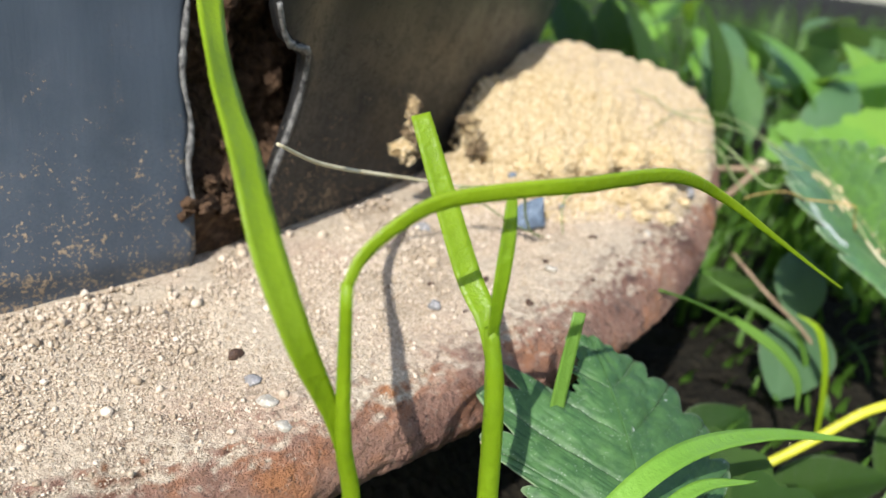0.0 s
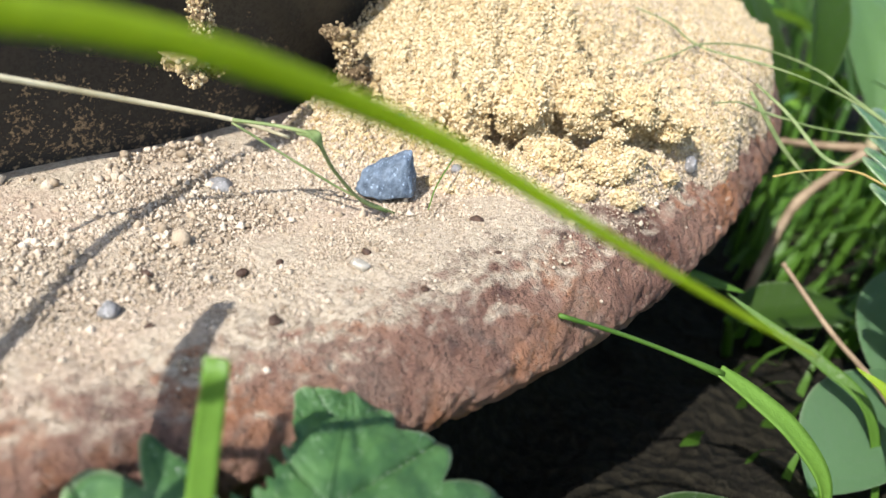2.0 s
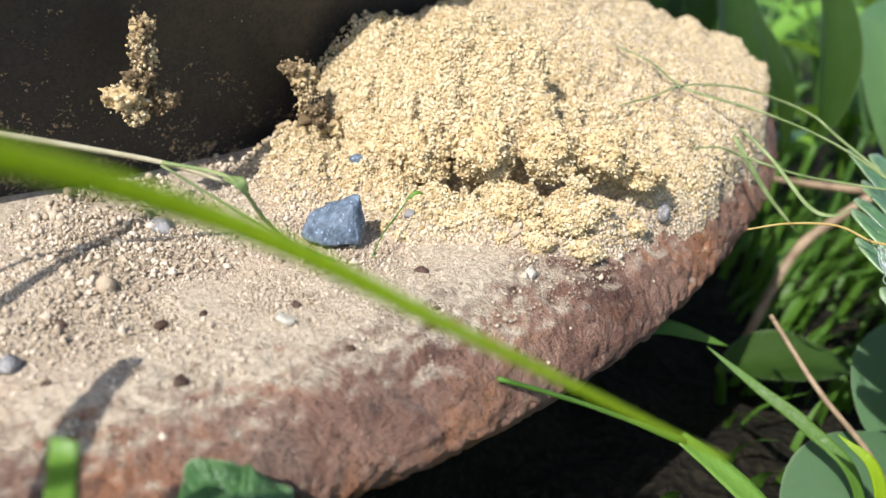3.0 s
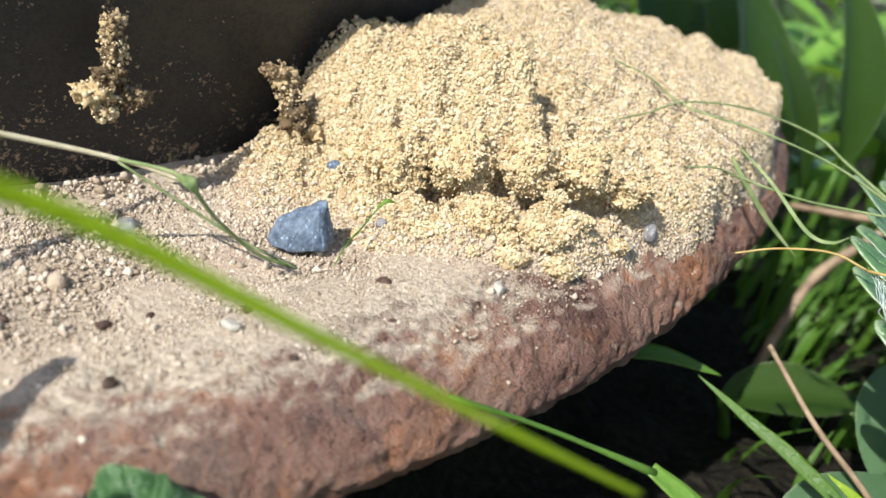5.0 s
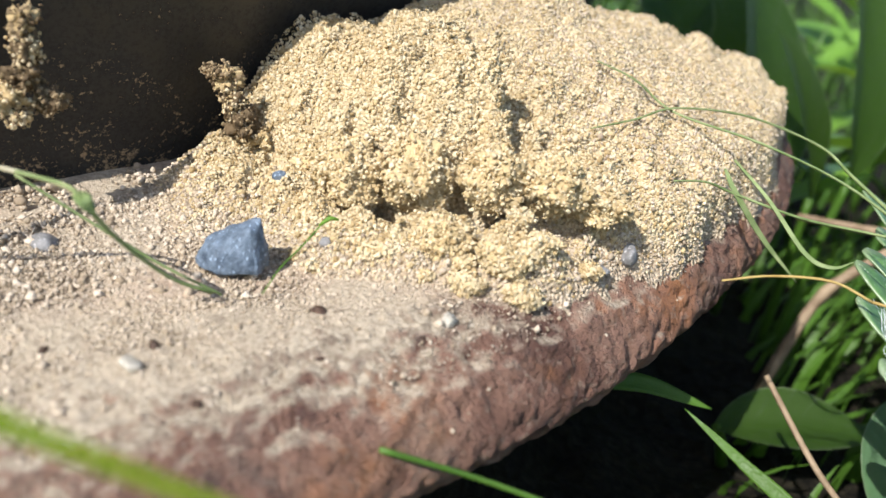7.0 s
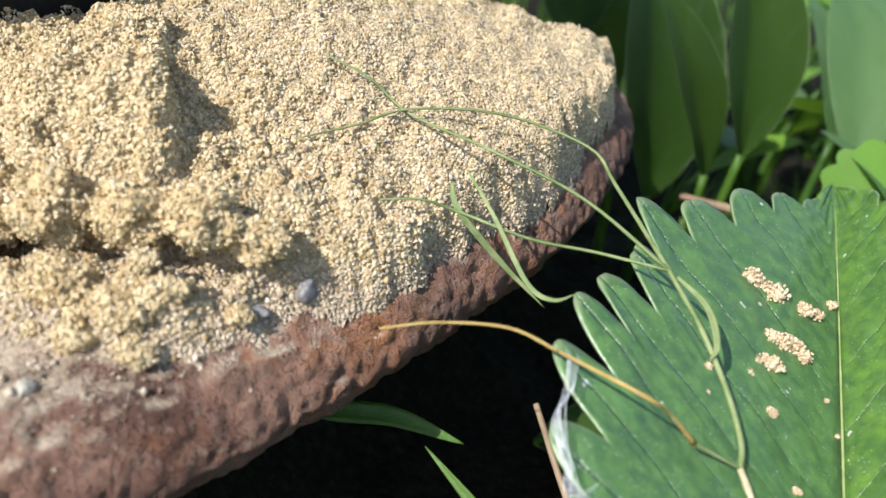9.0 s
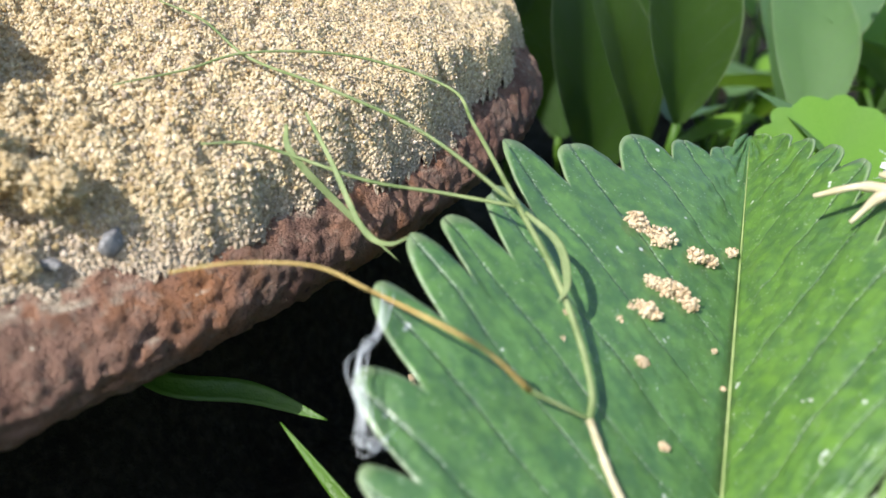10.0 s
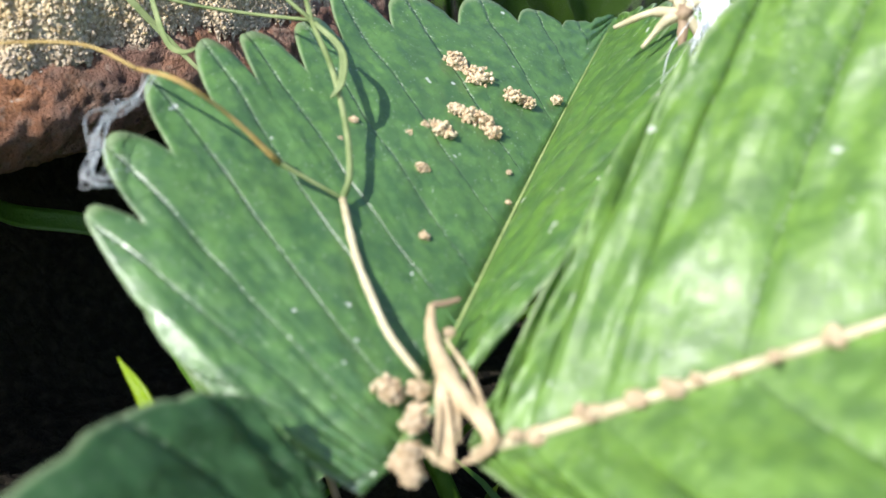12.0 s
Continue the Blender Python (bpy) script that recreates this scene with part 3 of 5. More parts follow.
def heap(x, y, fine=True):
    """Thickness of the sand over the plate."""
    x, y = np.asarray(x, float), np.asarray(y, float)
    d = inset(x, y)
    sunk = -THICK * np.interp(d, [p[0] for p in PROFILE[5:]], [p[1] for p in PROFILE[5:]])
    wob = 0.0022 * rough_field(x, y, 0.006, 21) + 0.0010 * rough_field(x, y, 0.0025, 22)
    c = y - cliff_line(x) + 0.35 * wob
    back = smooth_step(0.198, 0.224, y)
    # a dome that climbs inwards from the rim, highest against the tub
    dome = 0.0003 + 0.0020 * back + (0.47 + 0.11 * back) * d
    dome = np.minimum(dome, 0.0192 - 0.0010 * np.exp(-dome / 0.02))
    dome = dome * (1 - 0.55 * smooth_step(0.236, 0.272, y + 1.2 * wob)) + 0.0016 * rough_field(x, y, 0.011, 29) * back
    rise = 0.60 + 0.40 * smooth_step(0.0, 0.012, c)
    top = dome * np.where(x < 0.030, rise, np.maximum(rise, 0.93)) * smooth_step(-0.0012, 0.0016, c)
    top = top * smooth_step(-0.004, 0.007, x - 0.15 * (y - 0.19))
    # the bluff piled against the tub, with a sharp crest on its far side
    sd = (x - 0.0395) * 0.80 + (y - 0.1935) * 0.60 + wob * 0.5
    bluff = 0.0218 * smooth_step(-0.001, 0.0135, c + wob * 0.6) * smooth_step(0.0088, -0.0008, sd)
    bluff = bluff * (0.86 + 0.14 * smooth_step(0.012, 0.030, x)) * smooth_step(0.240, 0.222, y) * smooth_step(0.0045, 0.0105, x - 0.10 * (y - 0.19) + wob)
    top = top - 0.0008 * np.exp(-((sd - 0.0055) / 0.0035) ** 2) * smooth_step(0.186, 0.193, y) * smooth_step(0.212, 0.202, y)
    # apron of fallen sand in front of the small cliff
    wide = 0.0115 + 0.010 * smooth_step(0.026, 0.010, x)
    apron = 0.0050 * smooth_step(-1.0, -0.22, c / wide) * smooth_step(-0.012, 0.010, x) * smooth_step(0.070, 0.058, x)
    h = np.maximum(np.maximum(top, bluff), apron)
    # the hollow behind the lumps, where the burrows open
    under = smooth_step(0.0255, 0.0275, x) * smooth_step(0.0585, 0.0565, x)
    slot = smooth_step(-0.0010, 0.0004, c) * smooth_step(0.0062, 0.0050, c) * under
    h = h - slot * np.maximum(0, h - 0.0020)
    # two low mounds on the far rim
    h = h + (0.0060 * np.exp(-((x - 0.037) ** 2 + (y - 0.230) ** 2) / 0.013 ** 2) + 0.0030 * np.exp(-((x - 0.052) ** 2 + (y - 0.258) ** 2) / 0.009 ** 2) + 0.0030 * np.exp(-((x - 0.073) ** 2 + (y - 0.262) ** 2) / 0.008 ** 2)) * smooth_step(0.004, 0.012, d)
    rag = 0.0011 * rough_field(x, y, 0.0050, 33) + 0.0008 * rough_field(x, y, 0.0019, 34)
    rag = rag + 0.0030 * smooth_step(0.250, 0.268, y) * (0.5 + rough_field(x, y, 0.009, 35)) 
    front = smooth_step(0.200, 0.184, y)
    edge = smooth_step(0.0024, 0.0062, d - rag) * (1 - front) + smooth_step(0.0035, 0.0130, d - 1.6 * rag) * front
    h = (h + np.where(h > 0.0004, np.minimum(sunk, 0.5 * sunk + 0.6 * h), 0) * (1 - front)) * edge
    if fine:
        soft = np.clip(h / 0.004, 0, 1)
        far = 1 - 0.45 * smooth_step(0.198, 0.222, y)
        h = h + soft * far * (0.0015 * rough_field(x, y, 0.0060, 23) + 0.0020 * billow(x, y, 0.0034, 24) + 0.0013 * billow(x, y, 0.0017, 25) + 0.0005 * rough_field(x, y, 0.0009, 27))
        h = h + 0.0002 * rough_field(x, y, 0.0008, 26)
    return h


def sand_heap():
    root = thing("sand_heap", "heap of yellow sand with small burrow holes on the plate", "sand")
    step = 0.00042
    xs, ys = np.arange(-0.020, 0.0885, step), np.arange(0.150, 0.282, step)
    x, y = np.meshgrid(xs, ys)
    h = heap(x, y)
    z = plate_skin(x, y) + h - 0.0006
    keep = (inset(x, y) > 0.0010) & (from_hub(x, y) < edge_radius(x, y)) & (from_hub(x, y) > R_TUB - 0.001) & (h > 0.0003)
    w = len(xs)
    i = (np.arange(len(ys) - 1)[:, None] * w + np.arange(w - 1)[None])
    ok = keep[:-1, :-1] & keep[:-1, 1:] & keep[1:, :-1] & keep[1:, 1:]
    i = i[ok]
    quads = np.stack([i, i + 1, i + w + 1, i + w], -1)
    used = np.unique(quads)
    back = np.full(x.size, -1)
    back[used] = np.arange(len(used))
    verts = np.stack([x, y, z], -1).reshape(-1, 3)[used]
    me = bpy.data.meshes.new("heap_body")
    me.from_pydata(verts.tolist(), [], back[quads].tolist())
    depth = me.attributes.new("depth", "FLOAT", "POINT")
    depth.data.foreach_set("value", np.clip(h.ravel()[used] / 0.0046, 0, 1) ** 1.3 * (0.25 + 0.75 * smooth_step(-0.006, 0.020, (x + 0.7 * (y - 0.170)).ravel()[used])))
    hang("heap_body", me, SAND_BED, root)
    # loose grains
    rng = np.random.default_rng(8)
    n = 235000
    gx, gy = rng.uniform(-0.012, 0.088, n), rng.uniform(0.150, 0.280, n)
    far = from_hub(gx, gy)
    ok = (far < edge_radius(gx, gy)) & (far > R_TUB - 0.004)
    gx, gy = gx[ok], gy[ok]
    gh, e = heap(gx, gy), 0.0004
    sx, sy = (heap(gx + e, gy) - gh) / e, (heap(gx, gy + e) - gh) / e + 0.15
    steep = np.sqrt(1 + sx ** 2 + sy ** 2)
    chance = (smooth_step(0.0002, 0.0035, gh) * smooth_step(0.275, 0.215, gy) * 0.55 + 0.10) * np.minimum(steep, 2.2)
    dice = rng.uniform(0, 1, (2, len(gx)))
    pick = (inset(gx, gy) > 0.0016) & (dice[0] < chance) & ((gh > 0.0006) | (dice[1] < 0.05)) & (gh > -0.006)
    gx, gy, gh, sx, sy, steep = (v[pick] for v in (gx, gy, gh, sx, sy, steep))
    size = np.clip(rng.lognormal(math.log(0.000178), 0.36, len(gx)), 0.0001, 0.0006)
    size = size * (1 - 0.28 * smooth_step(0.19, 0.23, gy))
    off = size * rng.uniform(0.05, 0.8, len(gx)) / steep
    gz = plate_skin(gx, gy) + gh - 0.0006 + off
    gx, gy = gx - sx * off, gy - sy * off
    at = np.stack([gx, gy, gz], -1)
    yellow = rng.uniform(0, 1, len(gx)) < (0.12 + 0.88 * np.clip((gh - 0.0008) / 0.0046, 0, 1)) * (0.25 + 0.75 * smooth_step(-0.006, 0.020, gx + 0.7 * (gy - 0.170))) * (1 - 0.5 * smooth_step(0.196, 0.222, gy + 0.4 * (gx - 0.04)))
    small = size < 0.00019
    grains("loose_sand", at[yellow & ~small], size[yellow & ~small], SAND, root, 9)
    grains("loose_sand", at[yellow & small], size[yellow & small] * 1.12, SAND, root, 11, shape=(CHIP_V, CHIP_F))
    grains("loose_dust", at[~yellow], size[~yellow], DUST, root, 10)
    return root


heap_root = sand_heap()


def stand(x, y):
    return float(plate_skin(np.array([x]), np.array([y]))[0] + np.maximum(heap(np.array([x]), np.array([y]), True)[0], 0)) - 0.0006


def sand_clods():
    """Crumbly lumps: four big ones bulging over the burrow holes, small ones fallen before them."""
    rnd = random.Random(44)
    spots = [(0.0282, 0.1800, 0.0080, 0.0044, (1.0, 0.92, 0.95)), (0.0376, 0.1808, 0.0090, 0.0043, (1.0, 0.92, 0.92)), (0.0462, 0.1828, 0.0088, 0.0038, (1.02, 0.95, 0.95)), (0.0532, 0.1848, 0.0082, 0.0036, (1.15, 0.95, 0.9)), (0.0588, 0.1872, 0.0058, 0.0028, (1.2, 1.0, 0.8)), (0.0228, 0.1838, 0.0070, 0.0034, (1.0, 0.9, 1.0)), (0.0430, 0.1752, 0.0036, 0.0031, (1.15, 0.9, 0.8)), (0.0505, 0.1748, 0.0026, 0.0024, (1.2, 0.9, 0.7)), (0.0365, 0.1722, 0.0020, 0.0022, (1.2, 0.9, 0.7))]
    for k in range(16):
        x = rnd.uniform(0.026, 0.062)
        y = float(cliff_line(x)) + rnd.uniform(-0.0095, -0.0020)
        s = rnd.choice((0.0007, 0.0009, 0.0012, 0.0016, 0.0021))
        spots.append((x, y, stand(x, y) - float(plate_top(x, y)) + 0.35 * s, s, (rnd.uniform(1.0, 1.4), 1.0, rnd.uniform(0.65, 0.9))))
    for k, (x, y, up, s, st) in enumerate(spots):
        z = float(plate_top(x, y)) + up
        bm = clod(s, k + 3, st, 5 if s > 0.0022 else 3, 0.62)
        skin = np.array([v.co[:] for v in bm.verts])
        ob = part("sand_clod", bm, SAND, heap_root)
        ob.location = (x, y, z)
        rng = np.random.default_rng(40 + k)
        n = int(1900 * (s / 0.0034) ** 2) + 60
        p = skin[rng.integers(0, len(skin), n)] * rng.uniform(0.97, 1.07, (n, 1)) + rng.normal(0, 0.00012, (n, 3)) + np.array([x, y, z])
        grains("clod_crust", p, np.clip(rng.lognormal(math.log(0.00019), 0.33, n), 0.0001, 0.0005), SAND, heap_root, 60 + k)


sand_clods()


def plate_dust():
    """Pale grit scattered over the bare part of the plate."""
    root = thing("grit", "pale grit and dust scattered over the rusty plate", "grit", kind="stuff")
    rng = np.random.default_rng(17)
    n = 190000
    a, r = np.radians(rng.uniform(-62, -14, n)), np.sqrt(rng.uniform(R_TUB ** 2, (R_PLATE - 0.003) ** 2, n))
    x, y = HUB[0] + r * np.cos(a), HUB[1] + r * np.sin(a)
    patch = 0.5 + 0.5 * rough_field(x, y, 0.012, 31)
    inner = smooth_step(0.303, 0.268, r)
    pick = (rng.uniform(0, 1, n) < (0.22 + 0.5 * inner * patch)) & (heap(x, y, False) < 0.0012) & (inset(x, y) > 0.005) & (r < edge_radius(x, y)) & (y < 0.275)
    x, y, r = x[pick], y[pick], r[pick]
    size = np.clip(rng.lognormal(math.log(0.00014), 0.5, len(x)) * (0.8 + 0.45 * smooth_step(0.30, 0.26, r)), 0.00008, 0.0007)
    z = plate_skin(x, y) + size * 0.35
    grains("fine_grit", np.stack([x, y, z], -1), size, DUST, root, 18, shape=(CHIP_V, CHIP_F))
    k = 260
    a, r = np.radians(rng.uniform(-60, -30, k)), R_TUB + 0.001 + np.abs(rng.normal(0, 0.017, k))
    x, y = HUB[0] + r * np.cos(a), HUB[1] + r * np.sin(a)
    ok = (r < edge_radius(x, y) - 0.008) & (heap(x, y, False) < 0.002)
    x, y = x[ok], y[ok]
    size = np.clip(rng.lognormal(math.log(0.00034), 0.5, len(x)), 0.0002, 0.0014)
    soil_n = 4600
    a, r = np.radians(rng.uniform(-62, -29, soil_n)), R_TUB - 0.007 + np.abs(rng.normal(0, 0.0045, soil_n))
    sx, sy = HUB[0] + r * np.cos(a), HUB[1] + r * np.sin(a)
    lump = (rough_field(sx, sy, 0.006, 36) > rng.uniform(-0.6, 0.6, soil_n)) & (heap(sx, sy, False) < 0.002)
    sx, sy = sx[lump], sy[lump]
    bits = np.clip(rng.lognormal(math.log(0.00022), 0.55, len(sx)), 0.00015, 0.0010)
    grains("soil_grit", np.stack([sx, sy, plate_skin(sx, sy) + bits * rng.uniform(0.2, 1.2, len(sx))], -1), bits, DUST, root, 20)
    grains("coarse_grit", np.stack([x, y, plate_skin(x, y) + size * 0.4], -1), size, DUST, root, 19)


plate_dust()


def pebble(x, y, size, material, label, seed, stretch=(1, 1, 1), lift=0.45, turn=0.0, name="pebble", facets=7, level=3):
    ob = part(name, rock(size, seed, stretch=stretch, facets=facets, level=level), material)
    z = stand(x, y) if 0.15 < y < 0.28 and x > -0.012 else float(plate_skin(np.array([x]), np.array([y]))[0])
    ob.location = (x, y, z + size * stretch[2] * lift)
    ob.rotation_euler = (0, 0, turn)
    tagged(ob, label, "stone", "pebbles on the plate")
    return ob


def blue_pebble():
    """The three-cornered stone with a broken flat face."""
    bm = bmesh.new()
    base = [(-0.0040, -0.0016, -0.0018), (-0.0012, -0.0030, -0.0022), (0.0036, -0.0018, -0.0020), (0.0040, 0.0014, -0.0020), (0.0, 0.0030, -0.0020), (-0.0036, 0.0016, -0.0020)]
    top = [(-0.0036, -0.0008, -0.0002), (-0.0004, -0.0022, 0.0012), (0.0030, -0.0012, 0.0036), (0.0034, 0.0004, 0.0041), (0.0004, 0.0018, 0.0028), (-0.0026, 0.0010, 0.0012)]
    for p in base + top:
        bm.verts.new(p)
    bmesh.ops.convex_hull(bm, input=bm.verts)
    bmesh.ops.bevel(bm, geom=bm.edges[:], offset=0.00025, segments=1, affect="EDGES")
    bmesh.ops.triangulate(bm, faces=bm.faces)
    bmesh.ops.subdivide_edges(bm, edges=bm.edges[:], cuts=3, use_grid_fill=True)
    for v in bm.verts:
        v.co += v.co.normalized() * (0.00042 * noise.fractal(v.co * 520, 0.7, 2.0, 5))
    ob = part("pebble", bm, BLUE_STONE)
    ob.location = (0.0218, 0.1650, 0.0538)
    ob.scale = (1.02, 1.0, 1.05)
    ob.rotation_euler = (0.05, -0.05, 0.1)
    tagged(ob, "blue-grey angular pebble half sunk in the sand", "stone", "pebbles on the plate")


blue_pebble()
pebble(0.0302, 0.1715, 0.00085, GREY_STONE, "tiny dark grey pebble lying in the sand", 4)
pebble(0.0636, 0.1896, 0.0017, GREY_STONE, "small speckled grey pebble on the sand's edge", 5, (0.8, 1.0, 1.0), 0.6)
pebble(0.0195, 0.1795, 0.0011, BLUE_STONE, "small blue-grey pebble set in the sand", 6, (1.2, 0.9, 0.9))
pebble(0.0002, 0.1600, 0.0017, GREY_STONE, "flat grey pebble on the dusty plate", 7, (1.3, 1.0, 0.7))
pebble(0.0250, 0.1435, 0.0012, PALE_STONE, "pale pebble on the dusty plate", 8, (1.0, 0.9, 0.8))
pebble(0.0602, 0.1842, 0.0013, GREY_STONE, "flat dark grey pebble at the edge of the sand", 9, (1.5, 0.9, 0.5))
pebble(0.0455, 0.1735, 0.0010, PALE_STONE, "pale pebble lying in the sand", 12)
pebble(0.0480, 0.1650, 0.0011, PALE_STONE, "cream pebble on the dusty plate", 13)
pebble(-0.0195, 0.0985, 0.0015, PALE_STONE, "white gravel stone on the dusty plate", 14, (1.1, 0.9, 0.6))
pebble(-0.0165, 0.0945, 0.0013, PALE_STONE, "white gravel stone on the dusty plate", 15, (1.1, 0.9, 0.6))
pebble(-0.0225, 0.1030, 0.0014, GREY_STONE, "grey gravel stone on the dusty plate", 16, (1.0, 0.9, 0.6))
pebble(0.0033, 0.1280, 0.0013, GREY_STONE, "brown-grey pebble on the dusty plate", 17, (1.0, 1.0, 0.9))
for x, y, s in ((0.0200, 0.1308, 0.00085), (0.0395, 0.1525, 0.00075), (0.0357, 0.1598, 0.0010), (0.0086, 0.1265, 0.0005), (0.0245, 0.1475, 0.0006), (0.0025, 0.1365, 0.0006), (0.0125, 0.1395, 0.0007), (0.0465, 0.1610, 0.0007), (0.0155, 0.1430, 0.00055), (-0.0265, 0.1085, 0.0012), (0.0330, 0.1420, 0.0005)):
    pebble(x, y, s, BROWN_STONE, "dark brown soil crumb on the dusty plate", int(x * 9000) + 50, (1.3, 0.9, 0.8), 0.5, x * 90, "soil_crumb", 5, 2)


def mud_clump(blobs, seed, label):
    """A lump of grains stuck to the tub's side."""
    root = thing("mud_clump", label, "mud clump", group="clumps on the tub")
    for k, (p, s, st) in enumerate(blobs):
        bm = clod(s * 0.80, seed + k, st, 4, 1.6)
        skin = np.array([v.co[:] for v in bm.verts])
        ob = part("lump", bm, MUD if k % 3 else SAND, root)
        ob.location = p
        rng = np.random.default_rng(seed * 7 + k)
        q = skin[rng.integers(0, len(skin), 330)] * rng.uniform(0.9, 1.12, (330, 1)) + rng.normal(0, 0.00016, (330, 3)) + np.array(p)
        grains("lump_crust", q, np.clip(rng.lognormal(math.log(0.00019), 0.4, 330), 0.0001, 0.0005), SAND if k % 2 else MUD, root, seed + 31 + k)


mud_clump([((-0.0045, 0.1625, 0.0745), 0.0016, (0.8, 0.9, 1.3)), ((-0.0040, 0.1625, 0.0715), 0.0018, (0.9, 0.9, 1.3)), ((-0.0042, 0.1620, 0.0685), 0.0019, (1.0, 1.0, 1.1)), ((-0.0056, 0.1606, 0.0662), 0.0021, (1.1, 0.9, 0.9)), ((-0.0026, 0.1640, 0.0658), 0.0017, (1.0, 1.0, 0.9)), ((-0.0046, 0.1612, 0.0640), 0.0014, (1.1, 1.0, 0.8))], 70, "pale dried mud clump clinging to the black tub")
mud_clump([((0.0082, 0.1835, 0.0682), 0.0018, (1.2, 0.9, 1.0)), ((0.0094, 0.1835, 0.0655), 0.0019, (0.9, 0.9, 1.2)), ((0.0108, 0.1840, 0.0628), 0.0021, (1.0, 0.9, 1.1)), ((0.0128, 0.1858, 0.0612), 0.0018, (1.1, 0.9, 1.0)), ((0.0068, 0.1822, 0.0690), 0.0010, (1.2, 0.9, 0.8))], 90, "pale dried mud clump above the sand heap")


# ---- straws and stalks ----
def dry_twig():
    root = thing("dry_stalk", "thin pale dry grass stalk lying over the plate", "grass stalk")
    part("stalk", tube([(-0.0221, 0.1109, 0.0763), (-0.0165, 0.1250, 0.0703), (-0.0040, 0.1405, 0.0655), (0.0060, 0.1500, 0.0625), (0.0120, 0.1535, 0.0605)], [0.00029, 0.00036, 0.00035, 0.00029, 0.00023], 7), STRAW_PALE, root)
    part("branch", tube([(0.0060, 0.1500, 0.0625), (0.0130, 0.1490, 0.0630), (0.0178, 0.1458, 0.0633), (0.0192, 0.1490, 0.0590), (0.0215, 0.1540, 0.0540), (0.0241, 0.1575, 0.0518)], [0.00023, 0.00023, 0.00029, 0.00023, 0.00023, 0.00020], 7), STRAW_GREEN, root, "greenish bent side branch")
    part("branch", tube([(0.0060, 0.1500, 0.0622), (0.0125, 0.1530, 0.0580), (0.0190, 0.1560, 0.0540), (0.0250, 0.1580, 0.0516)], [0.00017, 0.00017, 0.00016, 0.00014], 6), STRAW_GREEN, root)
    part("blade_tip", blade([(0.0150, 0.1480, 0.0630), (0.0178, 0.1457, 0.0637), (0.0186, 0.1462, 0.0622)], 0.0014, (0, -0.6, 1)), STRAW_GREEN, root)


dry_twig()


def sand_stem():
    root = thing("grass_sprig", "short thin green grass stem stuck in the sand", "grass stalk")
    part("stem", tube([(0.0291, 0.1592, 0.0525), (0.0290, 0.1630, 0.0542), (0.0294, 0.1670, 0.0556), (0.0306, 0.1707, 0.0585)], [0.00008, 0.00011, 0.00012, 0.00009], 6), GRASS_MID, root)
    part("side_leaf", blade([(0.0300, 0.1695, 0.0574), (0.0310, 0.1700, 0.0584), (0.0318, 0.1708, 0.0582)], 0.0005, (0, -0.6, 1)), GRASS_MID, root)


sand_stem()


